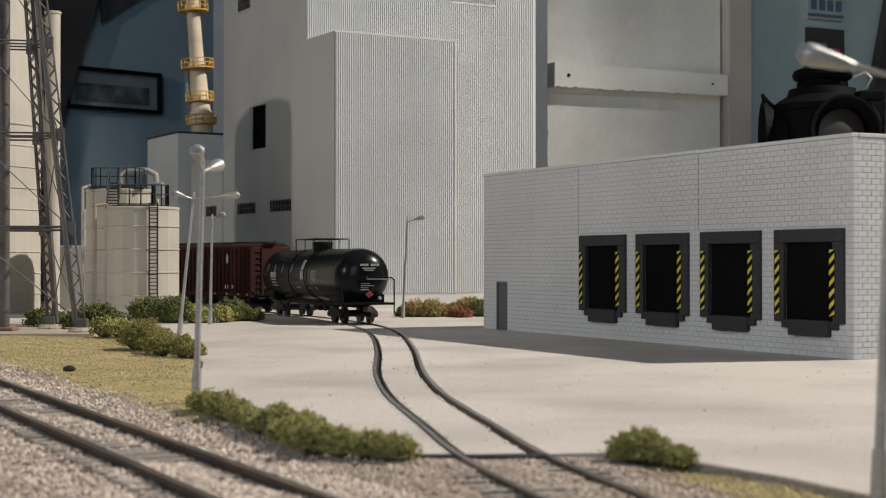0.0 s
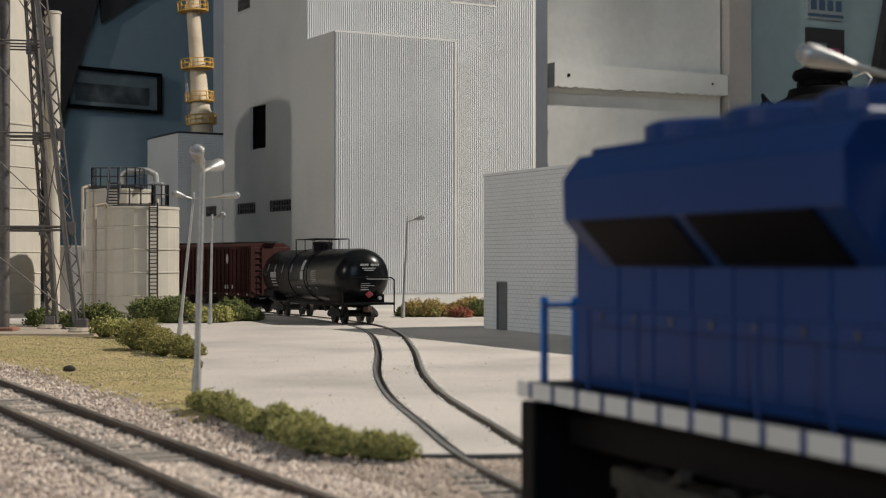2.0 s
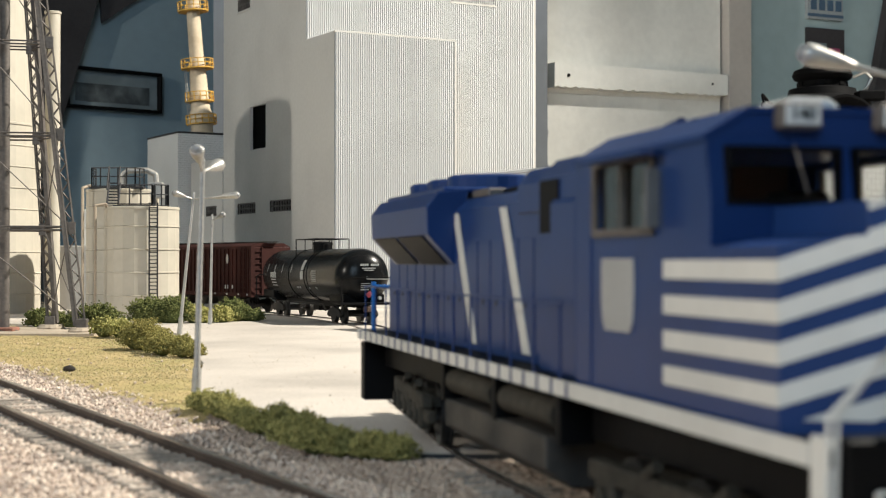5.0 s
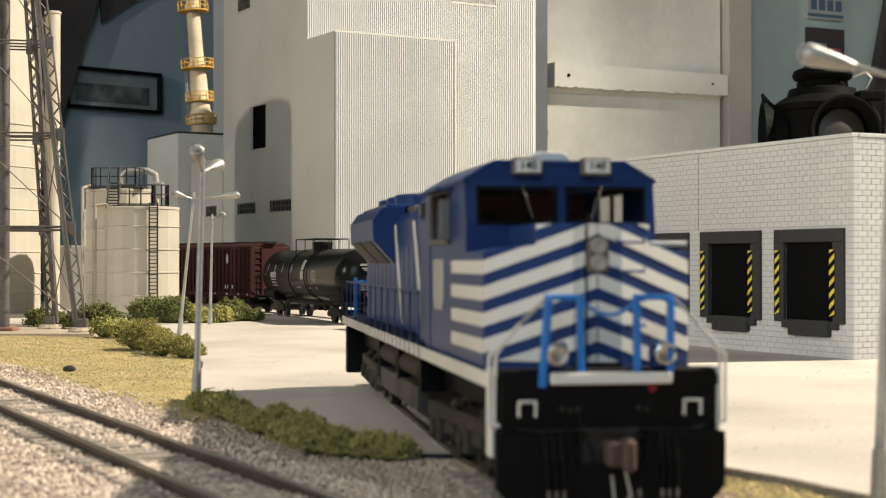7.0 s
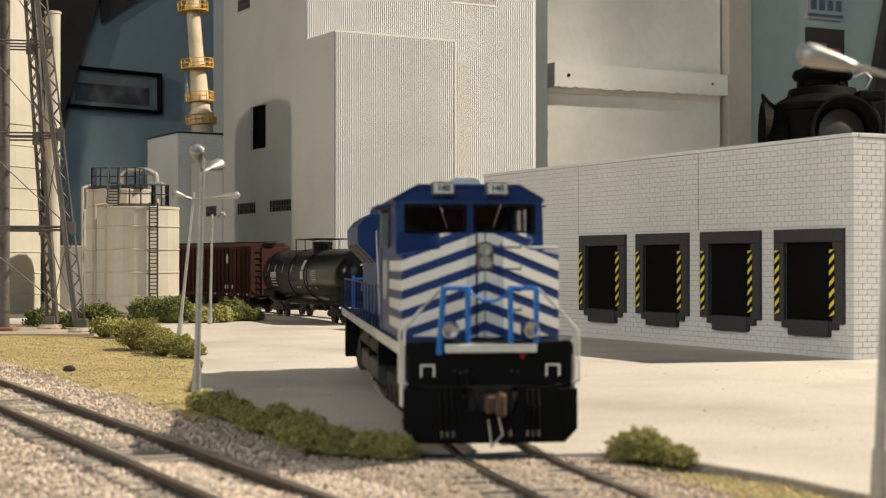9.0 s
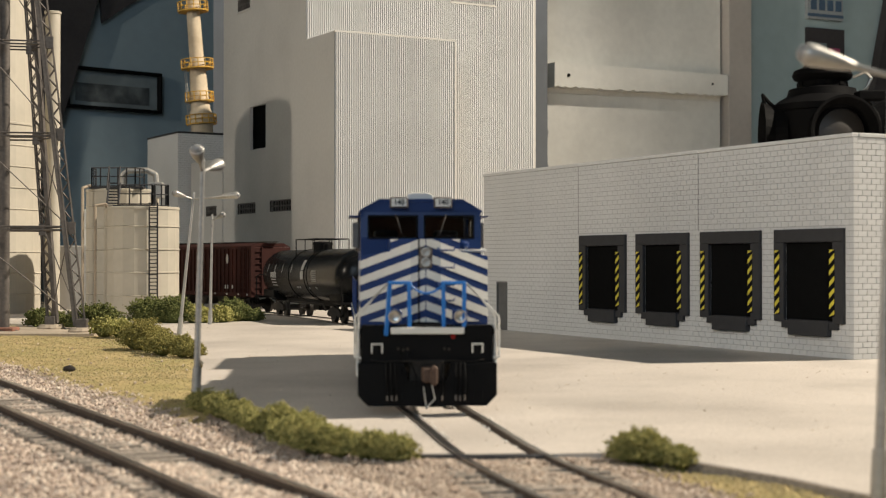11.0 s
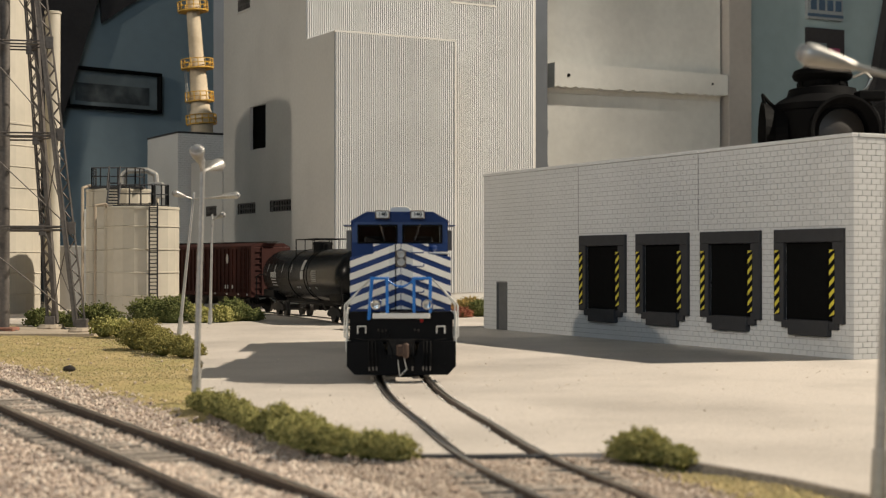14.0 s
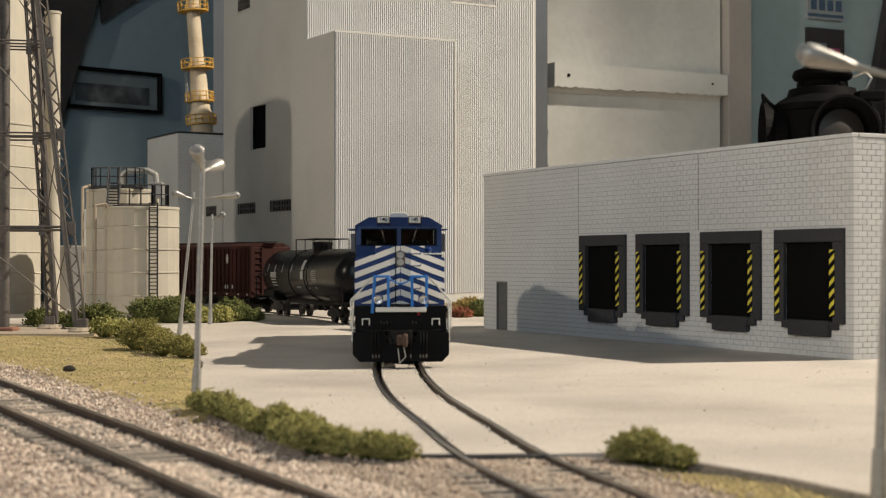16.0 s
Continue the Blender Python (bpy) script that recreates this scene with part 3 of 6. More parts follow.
def dock(d):
    seal = part("dock_seal", B(), DARK, warehouse, "black padded dock seal")
    bm = B()
    box(bm, d, d + 43.3, -1.6, 0.3, 46.8, 52.3, 0.25)
    box(bm, d, d + 6.4, -1.6, 0.3, 13.4, 46.8, 0.25)
    box(bm, d + 36.9, d + 43.3, -1.6, 0.3, 13.4, 46.8, 0.25)
    box(bm, d + 4.9, d + 39.6, -1.5, 0.3, 10.9, 14.2, 0.2)
    seal.data = mesh("dock_seal", bm, DARK)
    part("dock_leveller", box(B(), d + 10.0, d + 34.9, -2.4, 0.3, 8.0, 14.6, 0.3), DARK, warehouse, "black dock bumper plate")
    # black sheet just behind the opening, painted as the bay's shade
    part("dock_door", box(B(), d + 6.1, d + 36.9, 0.5, 1.6, 14.1, 46.7), SHADE_BLACK, warehouse, "black sheet standing for the shade in an open dock bay")
    for a in (d + 0.8, d + 34.3):
        strip_part = part("hazard_strip", box(B(), a + (1.2 if a > d + 5 else 0.2), a + (4.2 if a > d + 5 else 3.2), -1.75, -1.58, 16.4, 43.6), BLACK, warehouse, "black and yellow hazard strip")
        lo = a + (1.2 if a > d + 5 else 0.2)
        z = 14.6
        while z < 43:
            q = [(lo, z), (lo + 3.0, z + 2.6), (lo + 3.0, z + 4.6), (lo, z + 2.0)]
            q = [(x, min(max(y, 16.4), 43.6)) for x, y in q]
            if max(y for _, y in q) - min(y for _, y in q) > 0.8:
                bm = B()
                prism(bm, q, -0.03, 0.03, Matrix.Translation((0, -1.79, 0)) @ Matrix.Rotation(math.pi / 2, 4, "X"))
                part("yellow_stripe", bm, YELLOW, strip_part)
            z += 4.6


for d in DOCKS:
    dock(d)

# ---- mill building ----
MILL = Matrix.Translation((-0.0895, 1.230, 0)) @ Matrix.Rotation(math.atan2(0.49, 0.87), 4, "Z")
mill = thing("mill_building", "tall grey mill with white corrugated siding", "industrial building", at=MILL)


def siding(u0, u1, y, z0, z1, pitch=2.0, deep=1.4):
    """Corrugated sheet along x at y, facing -y."""
    bm = B()
    n = int((u1 - u0) / pitch)
    p = (u1 - u0) / n
    pts = []
    for i in range(n):
        a = u0 + i * p
        pts += [(a, y), (a + 0.44 * p, y), (a + 0.52 * p, y - deep), (a + 0.92 * p, y - deep)]
    pts.append((u1, y))
    lo = [bm.verts.new((a, b, z0)) for a, b in pts]
    hi = [bm.verts.new((a, b, z1)) for a, b in pts]
    for i in range(len(pts) - 1):
        bm.faces.new((lo[i], lo[i + 1], hi[i + 1], hi[i]))
    a, b, c, d = [bm.verts.new(v) for v in ((u0, y + 0.6, z0), (u1, y + 0.6, z0), (u1, y + 0.6, z1), (u0, y + 0.6, z1))]
    bm.faces.new((a, d, c, b))
    return bm


part("front_block", box(B(), 0, 114, 0.7, 58, -0.5, 229), GREY_WALL, mill)
part("siding", siding(0.2, 114, 0.05, 12, 229), CORRUGATED, mill, "off-white corrugated metal siding")
part("siding", siding(0.2, 232, 57.9, 230.6, 340), CORRUGATED, mill, "off-white corrugated metal siding")
part("siding", siding(114.6, 232, 57.9, 10.8, 230.5), CORRUGATED, mill, "off-white corrugated metal siding")
cap = box(B(), -0.5, 114.8, -0.9, 1.2, 228.6, 230.4, 0.15)
box(cap, 113.2, 114.8, 1.2, 57, 228.6, 230.4, 0.15)
part("corner_trim", box(B(), 113.5, 114.9, -1.7, 1.0, 12, 228.5), GREY_WALL, mill, "chipped grey corner trim")
part("roof_trim", cap, GREY_WALL, mill, "thin light roof edging")
part("roof", box(B(), 0, 114, 1.2, 57.5, 229, 229.8), GREY_WALL, mill)
part("foundation", box(B(), 0, 114, -0.6, 0.7, -0.5, 12), GREY_WALL, mill, "pale concrete footing")
part("foundation", box(B(), 114, 232, 57.2, 58.5, -0.5, 10.8), GREY_WALL, mill, "pale concrete footing")


def mill_wall():
    """The plain left wall with its openings, and the body behind it."""
    holes = [(89.3, 137.7, 83.6, 94.2), (147.0, 185.0, 143, 183), (171.3, 216.4, 83.6, 94.0), (185.0, 216.4, 276, 288)]
    bm = pierced(58, 253, -0.5, 340, holes, 3, lambda u, d, z: (d, u, z))
    part("wall", bm, GREY_WALL, mill, "smooth weathered grey wall")
    # solid block; its black colour is the shade seen through the openings
    inner = B()
    box(inner, 6, 232, 58.6, 253, -0.5, 340)
    part("interior", inner, SHADE_BLACK, mill, "solid black block standing for the unlit interior")
    part("wall", box(B(), 3, 232, 253, 256, -0.5, 340), GREY_WALL, mill)
    part("wall", box(B(), 232, 235, 58, 256, -0.5, 340), GREY_WALL, mill)
    part("roof", box(B(), 0, 235, 58.6, 256, 340, 343), GREY_WALL, mill)
    part("wing", box(B(), 0, 120, 256.2, 345, -0.5, 140), GREY_WALL, mill, "lower grey wing")
    for a, b, z0, z1 in ((89.3, 137.7, 83.6, 94.2), (171.3, 216.4, 83.6, 94.0), (185, 216.4, 276, 288)):
        g = B()
        for z in (z0, (z0 + z1) / 2 - 0.5, z1 - 1.0):
            box(g, 0.3, 1.5, a, b, z, z + 1.0)
        n = 8
        for i in range(n + 1):
            y = a + (b - a - 1.2) * i / n
            box(g, 0.2, 1.4, y, y + 1.2, z0, z1)
        part("vent_grille", g, STEEL, mill, "louvred vent grille")
        part("sill", box(B(), -0.9, 1.0, a - 1, b + 1, z0 - 1.6, z0, 0.1), GREY_WALL, mill)
    part("window_frame", box(B(), 142, 191.2, 56.2, 57.2, 273.4, 275.0), GREY_WALL, mill, "pale window ledge")
    part("window", box(B(), 143, 190.2, 56.6, 57.25, 275, 292), DARK, mill, "dark upper window")


mill_wall()
g = B()
for z in (84, 88.6, 93):
    box(g, -0.5, -0.1, 272, 300, z, z + 1)
for i in range(9):
    box(g, -0.6, -0.15, 272 + i * 3.35, 273.2 + i * 3.35, 84, 94)
wing_vent = part("vent_grille", g, STEEL, mill, "louvred vent grille")
# flat black plate painted as the shade behind the louvres
part("vent_backing", box(B(), -0.12, 0.2, 272, 300, 84, 94), SHADE_BLACK, mill)

# block penthouse behind the mill, with its chimney
stair_block = thing("block_tower", "square white block tower with black roof edge", "industrial building", at=MILL)
part("wall", box(B(), -12, 40, 351, 449, -0.5, 171), BLOCK, stair_block)
joints = B()
for i in range(1, 70):
    z = 171 - i * 2.35
    if z > 20:
        box(joints, -12, 40, 350.93, 351.02, z, z + 0.22)
for i in range(70):
    z = 171 - i * 2.35
    if z > 20:
        for j in range(11):
            x = -12 + (j + 0.5 * (i % 2)) * 4.7
            box(joints, x, x + 0.22, 350.93, 351.02, z - 2.35, z)
tagged(part("mortar_joints", joints, MORTAR, stair_block), kind="stuff")
part("roof_edge", box(B(), -12.6, 40.6, 350.4, 449.6, 171, 173, 0.2), DARK, stair_block, "black roof edging")


def chimney():
    t = thing("chimney_stack", "cream weathered chimney with yellow platforms", "chimney", at=at_mm(-254.8, 1578, 173, 0, 0, -4.4))
    part("shaft", lathe(B(), [(11.5, 0), (11.5, 8), (14.5, 14), (14.5, 18), (10.6, 26), (9.6, 40), (9.0, 60), (7.6, 80), (6.6, 175)], 28), CHIMNEY, t, smooth=True)
    for z, r, gap in ((11, 16, 0), (35, 15, 1), (70, 17, 2), (131, 16, 1)):
        p = part("platform", lathe(B(), [(9.4, z), (r, z), (r, z + 1.2), (9.4, z + 1.2)], 28), SAFETY, t, "yellow safety platform")
        bm = B()
        n = 14
        ring = [(r * math.cos(i * math.tau / n), r * math.sin(i * math.tau / n)) for i in range(n)]
        for i in range(n):
            a, b = ring[i], ring[(i + 1) % n]
            rod(bm, (*a, z + 1), (*a, z + 10), 0.55, seg=5)
            for h in (5.5, 10):
                rod(bm, (*a, z + h), (*b, z + h), 0.5, seg=5)
        part("railing", bm, SAFETY, p, "yellow handrail")
    bm = B()
    for x in (-12.5, -10.5):
        rod(bm, (x, -8, 0), (x, -8, 70), 0.35, seg=5)
    for i in range(26):
        rod(bm, (-12.5, -8, 2 + i * 2.6), (-10.5, -8, 2 + i * 2.6), 0.25, seg=4)
    part("ladder", bm, SILVER, t)


chimney()

# ---- storage tanks ----
def storage_tank(x, y, r, h, sides, label):
    t = thing("storage_tank", label, "storage tank", "storage tanks", at_mm(x, y, -2))
    part("shell", lathe(B(), [(r, -3), (r, h), (r - 0.8, h + 0.5)], sides), CREAM, t)
    z = 17.0
    while z < h - 6:
        part("band", lathe(B(), [(r, z - 0.5), (r + 0.65, z - 0.2), (r + 0.65, z + 0.2), (r, z + 0.5)], sides), CREAM, t)
        z += 16.2
    part("rim", lathe(B(), [(r, h - 1.4), (r + 0.5, h - 1.2), (r + 0.5, h + 0.4), (r, h + 0.7)], sides), CREAM, t)
    return t


def railing(bm, pts, z, tall=11.0, r=0.45):
    for a, b in zip(pts, pts[1:]):
        d = math.dist(a, b)
        n = max(1, round(d / 7))
        for i in range(n + 1):
            u = i / n
            x, y = a[0] + (b[0] - a[0]) * u, a[1] + (b[1] - a[1]) * u
            box(bm, x - r, x + r, y - r, y + r, z, z + tall)
        for h in (0.5, tall * 0.55, tall):
            rod(bm, (*a, z + h), (*b, z + h), r, seg=5)
    return bm


front_tank = storage_tank(-215.3, 1066, 26.5, 79, 20, "cream faceted storage tank with a black ladder")
rear_tank = storage_tank(-241, 1122, 27, 94, 20, "taller cream storage tank with steel pipes")
# ladder and walkway on the front tank, in its own space
lad = B()
for x in (10.3, 16.0):
    box(lad, x - 0.5, x + 0.5, -26.1, -25.1, 6, 82)
for i in range(28):
    box(lad, 10.3, 16.0, -26.0, -25.8, 8 + i * 2.6, 8.7 + i * 2.6)
for z in (14, 40, 66):
    for x in (10.3, 16.0):
        rod(lad, (x, -26, z), (x * 0.9, -22, z), 0.4, seg=5)
part("ladder", lad, DARK, front_tank, "black steel ladder")
walkway = part("walkway", box(B(), -18, 10, -14, -3, 79.8, 81, 0.1), DARK, front_tank, "black catwalk")
part("railing", railing(B(), [(10, -3), (10, -14), (-14, -14)], 81, 14), DARK, walkway)
part("railing", railing(B(), [(13, -20), (21, -12), (17, 0)], 79.8, 15), DARK, front_tank, "black safety cage")
stairs = B()
for x in (-14, -22):
    rod(stairs, (x, -14, 80), (x - 6, 20, 98), 0.8, seg=5)
    rod(stairs, (x, -14, 92), (x - 6, 20, 110), 0.6, seg=5)
for i in range(9):
    u = i / 8
    box(stairs, -22 - 6 * u, -14 - 6 * u, -15 + 34 * u, -12 + 34 * u, 79.6 + 18 * u, 80.4 + 18 * u)
part("stair", stairs, DARK, front_tank, "black stair up to the taller tank")
part("walkway", box(B(), -20, 20, -24, -10, 94.8, 96, 0.1), DARK, rear_tank, "black catwalk")
part("railing", railing(B(), [(-18, -10), (-18, -23), (14, -23), (18, -10)], 96, 14), DARK, rear_tank)
pipes = B()
pipe(pipes, [(-24, -26, 0), (-24, -26, 95), (-20, -21, 97), (-17, -17, 95)], 1.1, 8)
part("pipe", pipes, PIERS, rear_tank, "tan vertical pipe")
pipes = B()
pipe(pipes, [(-29, -19, 2), (-29, -19, 80), (-22, -17, 81.5), (-22, -15, 79)], 1.0, 8)
part("pipe", pipes, PIERS, front_tank, "tan vertical pipe with a bend")
pipes = B()
pipe(pipes, [(2, -8, 95), (2, -8, 106), (6, -8, 109), (20, -8, 109), (26, -8, 106), (27, -8, 98)], 2.2, 10)
box(pipes, 22, 32, -13, -3, 88, 100, 0.5)
part("vent_pipe", pipes, SILVER, rear_tank, "silver bent vent pipe")

silo = thing("grain_silo", "tall cream cylindrical silo with horizontal seams", "silo", at=at_mm(-373, 1160, -2))
part("shell", lathe(B(), [(58, -3), (58, 145), (58.8, 145.2), (58.8, 146.6), (57.2, 147), (57.2, 250), (56, 252), (4, 254)], 34), CREAM, silo)
for i in range(8):
    z = 16 + i * 16.2
    part("band", lathe(B(), [(58, z - 0.5), (58.7, z - 0.2), (58.7, z + 0.2), (58, z + 0.5)], 34), CREAM, silo)
for i in range(8):
    a = -1.15 + 0.45 * (i % 2)
    part("seam", box(B(), -0.4, 0.4, -58.35, -57, 16 + i * 16.2, 32 + i * 16.2, 0, Matrix.Rotation(a + 1.0, 4, "Z")), CREAM, silo)
duct = thing("white_duct", "white vertical elevator duct beside the silo", "duct", at=at_mm(-314.5, 1200, -2))
part("tube", lathe(B(), [(6, -3), (6, 240), (6.8, 240.5), (6.8, 242), (6, 242.5)], 20), CREAM, duct, smooth=True)
for x in (-9, -14, -18):
    bm = B()
    pipe(bm, [(x, -12, -2), (x, -12, 246)], 1.3, 8)
    for i in range(9):
        rod(bm, (x, -12, 14 + i * 24), (x, -12, 16 + i * 24), 1.9, seg=8)
    part("pipe", bm, CREAM, duct, "thin white pipe with couplings")
bin_box = thing("grey_bin", "grey loading bin behind the storage tanks", "bin", at=at_mm(-300, 1240, -2))
part("body", box(B(), -26, 30, -14, 14, -3, 54, 0.6), GREY_WALL, bin_box)
part("hopper", box(B(), 2, 26, -10, 10, 54, 84, 0.6), WHITEBOARD, bin_box, "white hopper box")


# ---- steel tower ----
def lattice_leg(a, b, w, side):
    """A leg of two flanges and a plate, with zigzag lacing on one side."""
    a, b = Vector(a), Vector(b)
    up = (b - a).normalized()
    s = Vector(side).normalized()
    o = up.cross(s).normalized()
    bm = B()
    n = int((b - a).length / 5.4)
    for e in (-1, 1):
        rod(bm, a + s * e * w / 2, b + s * e * w / 2, 0.62, seg=4)
        rod(bm, a + s * e * w / 2 + o * 2.2, b + s * e * w / 2 + o * 2.2, 0.55, seg=4)
    for i in range(n):
        p, q = a + up * 5.4 * i, a + up * 5.4 * (i + 1)
        k = 1 if i % 2 else -1
        rod(bm, p + s * k * w / 2, q - s * k * w / 2, 0.42, seg=4)
        rod(bm, p + s * k * w / 2 + o * 2.2, q - s * k * w / 2 + o * 2.2, 0.36, seg=4)
        if i % 2 == 0:
            rod(bm, q + s * w / 2, q + s * w / 2 + o * 2.2, 0.3, seg=4)
    return bm


def beam(a, b, s, u0, u1, v0, v1):
    """A straight bar from a to b, between u0 and u1 along s and v0 and v1 across it."""
    a, b, s = Vector(a), Vector(b), Vector(s).normalized()
    o = (b - a).normalized().cross(s).normalized()
    bm = B()
    ends = [[bm.verts.new(q + s * u + o * v) for u, v in ((u0, v0), (u1, v0), (u1, v1), (u0, v1))] for q in (a, b)]
    bm.faces.new(ends[0][::-1])
    bm.faces.new(ends[1])
    for i in range(4):
        j = (i + 1) % 4
        bm.faces.new((ends[0][i], ends[0][j], ends[1][j], ends[1][i]))
    return bm


def steel_tower():
    t = thing("steel_tower", "tall grey riveted lattice tower on concrete piers", "tower", at=at_mm(-249, 846, 0))
    feet = [(48, -15), (20, 25), (-48, 15), (-20, -25)]
    top = 235.0

    def at_height(f, z):
        k = 1 - 0.53 * (z / 195)
        return Vector((f[0] * k, f[1] * k, z))

    for f in feet:
        side = Vector((1.0, 0.25, 0)) if f[0] > 20 else Vector((1.0, -0.2, 0))
        part("leg", lattice_leg(at_height(f, 3), at_height(f, top), 4.2, side), STEEL, t, "laced steel leg")
        u0, u1 = (-4.6, -2.0) if f[0] > 40 or f[0] < -40 else (2.0, 4.2)
        plate = beam(at_height(f, 3), at_height(f, top), side, u0, u1, -0.4, 2.6)
        part("leg_plate", plate, STEEL, t)
        part("base_shoe", box(B(), f[0] - 3, f[0] + 3, f[1] - 3, f[1] + 3, 1.5, 7, 0.4), STEEL, t)
        part("pier", lathe(B(), [(8, -5), (8, 0.5), (6.5, 2.2)], 14, Matrix.Translation((f[0], f[1], 0))), PIERS, t, "tan concrete footing")
    levels = (57.5, 110, 162, 214)
    for z in levels:
        for i in range(4):
            a, b = at_height(feet[i], z), at_height(feet[(i + 1) % 4], z)
            bm = B()
            rod(bm, a + Vector((0, 0, 0.9)), b + Vector((0, 0, 0.9)), 0.5, seg=6)
            rod(bm, a - Vector((0, 0, 0.9)), b - Vector((0, 0, 0.9)), 0.5, seg=6)
            part("girt", bm, STEEL, t)
        part("gusset", box(B(), -3, 3, -0.5, 0.5, -3.5, 3.5, 0.2, Matrix.Translation(at_height(feet[0], z))), STEEL, t)
        part("gusset", box(B(), -3, 3, -0.5, 0.5, -3.5, 3.5, 0.2, Matrix.Translation(at_height(feet[1], z))), STEEL, t)
    stops = (5,) + levels
    for z0, z1 in zip(stops, stops[1:]):
        for i in (0, 3):
            for p, q in ((i, (i + 1) % 4), ((i + 1) % 4, i))[i // 3:]:
                part("brace_rod", rod(B(), at_height(feet[p], z0), at_height(feet[q], z1), 0.34, seg=5), STEEL, t)
    part("riser", lathe(B(), [(7.5, -4), (7.5, 0), (3.0, 1), (3.0, top)], 16), STEEL, t, "thick grey riser pipe", smooth=True)
    part("riser_base", box(B(), -7, 7, -7, 7, -4, 1.6, 0.5), BRICK_RED, t, "red brick riser base")


steel_tower()
solo("tower_plinth", prism(B(), [(-320, 812), (-190, 812), (-180, 830), (-205, 905), (-320, 905)], -5, -0.4), PIERS, "tan concrete plinth under the steel tower", "plinth", kind="structure")


# ---- lamp posts ----
def lamp_head(bm, root, d, long=13.0):
    """A tapered arm and a drop-shaped hood along the direction d."""
    root, d = Vector(root), Vector(d).normalized()
    knee = root + d * long * 0.42
    rod(bm, root, knee, 0.45, 0.55, 8)
    m = Matrix.Translation(knee) @ d.to_track_quat("Z", "Y").to_matrix().to_4x4() @ Matrix.Diagonal((1, 0.86, 1, 1))
    lathe(bm, [(0.5, -0.6), (0.9, 0.3), (1.55, long * 0.2), (2.15, long * 0.44), (2.2, long * 0.50), (2.0, long * 0.53), (1.7, long * 0.54)], 14, m)


def lamp_post(x, y, tall, lean, arms, label):
    t = thing("street_lamp", label, "street lamp", "street lamps", at_mm(x, y, -0.6))
    top = Vector((lean[0], lean[1], tall))
    up = top.normalized()
    part("sleeve", rod(B(), up * -1.5, up * 9.0, 1.45, 1.3, 12), SILVER, t, smooth=True)
    part("pole", rod(B(), up * 9.0, top, 0.95, 0.75, 12), SILVER, t, smooth=True)
    part("finial", rod(B(), top, top + up * 3.2, 0.75, 0.6, 10), SILVER, t)
    for d, long in arms:
        bm = B()
        lamp_head(bm, top - up * 0.6, d, long)
        arm = part("lamp_head", bm, SILVER, t, "dull silver lamp hood", smooth=True)
        d = Vector(d).normalized()
        m = Matrix.Translation(top - up * 0.6 + d * long * 0.95) @ d.to_track_quat("Z", "Y").to_matrix().to_4x4() @ Matrix.Diagonal((1.8, 1.55, 1.3, 1))
        lens = B()
        bmesh.ops.create_icosphere(lens, subdivisions=2, radius=1.0, matrix=m)
        part("lens", lens, LENS, arm, "pale lamp lens", smooth=True)
    return t


lamp_post(-70.5, 426, 65.6, (1.7, 0, 0), [((-0.02, -0.82, 0.55), 11.0), ((0.30, 0.85, 0.24), 11.0)], "silver twin-headed street lamp on the turf edge")
lamp_post(-143, 809, 74, (7.5, 0, 0), [((-0.8, -0.5, 0.25), 12), ((0.93, -0.2, 0.07), 27)], "leaning silver twin-headed street lamp by a shrub")
lamp_post(-146, 935, 66, (1.2, 0, 0), [((0.7, -0.5, 0.3), 11)], "silver street lamp beside the freight cars")
lamp_post(-28, 1040, 68, (3.3, 0, 0), [((0.92, -0.3, 0.25), 13)], "silver street lamp in front of the mill")
lamp_post(70.3, 241, 69.8, (2.6, 0, 0), [((-0.95, 0.1, 0.27), 15.5), ((0.9, 0.1, 0.3), 16)], "silver twin-headed street lamp at the paving corner")


# ---- freight cars ----
def bogie(parent, y, wheel_r=5.3, base=20.5):
    tr = part("truck", B(), TRUCK, parent, "dark freight truck", at=at_mm(0, y, 0))
    bm = B()
    for x in (-11.6, 11.6):
        prism(bm, [(-15, 5.2), (-12, 8.0), (-5, 9.6), (5, 9.6), (12, 8.0), (15, 5.2), (12, 3.6), (6, 4.6), (4, 2.2), (-4, 2.2), (-6, 4.6), (-12, 3.6)], -0.9, 0.9,
              Matrix.Translation((x, 0, 0)) @ Matrix.Rotation(math.pi / 2, 4, "Z") @ Matrix.Rotation(math.pi / 2, 4, "X"))
    box(bm, -11, 11, -2.5, 2.5, 4, 8)
    tr.data = mesh("truck", bm, TRUCK)
    for a in (-base / 2, base / 2):
        bm = B()
        rod(bm, (-12, 0, 0), (12, 0, 0), 1.2, seg=10)
        for x in (-8.9, 8.9):
            s = 1 if x > 0 else -1
            lathe(bm, [(wheel_r, -1.0), (wheel_r - 0.15, 0.9), (wheel_r + 0.7, 0.95), (wheel_r + 0.7, 1.6), (2, 1.6)], 22,
                  Matrix.Translation((x, 0, 0)) @ Matrix.Rotation(-math.pi / 2 * s, 4, "Y"))
        part("wheelset", bm, WHEEL_STEEL, tr, "bare steel wheels", at=at_mm(0, a, wheel_r))
    return tr


def rail_pose(s, front, rear):
    """The pose of a car whose end is at s and whose trucks ride on the line; +y looks back towards the camera."""
    a, b = on_line(s + front), on_line(s + rear)
    d = (a - b).normalized()
    o = a + d * front
    return at_mm(o.x, o.y, 0, math.degrees(math.atan2(d.y, d.x)) - 90)


TANK_END = length_at_y(917)


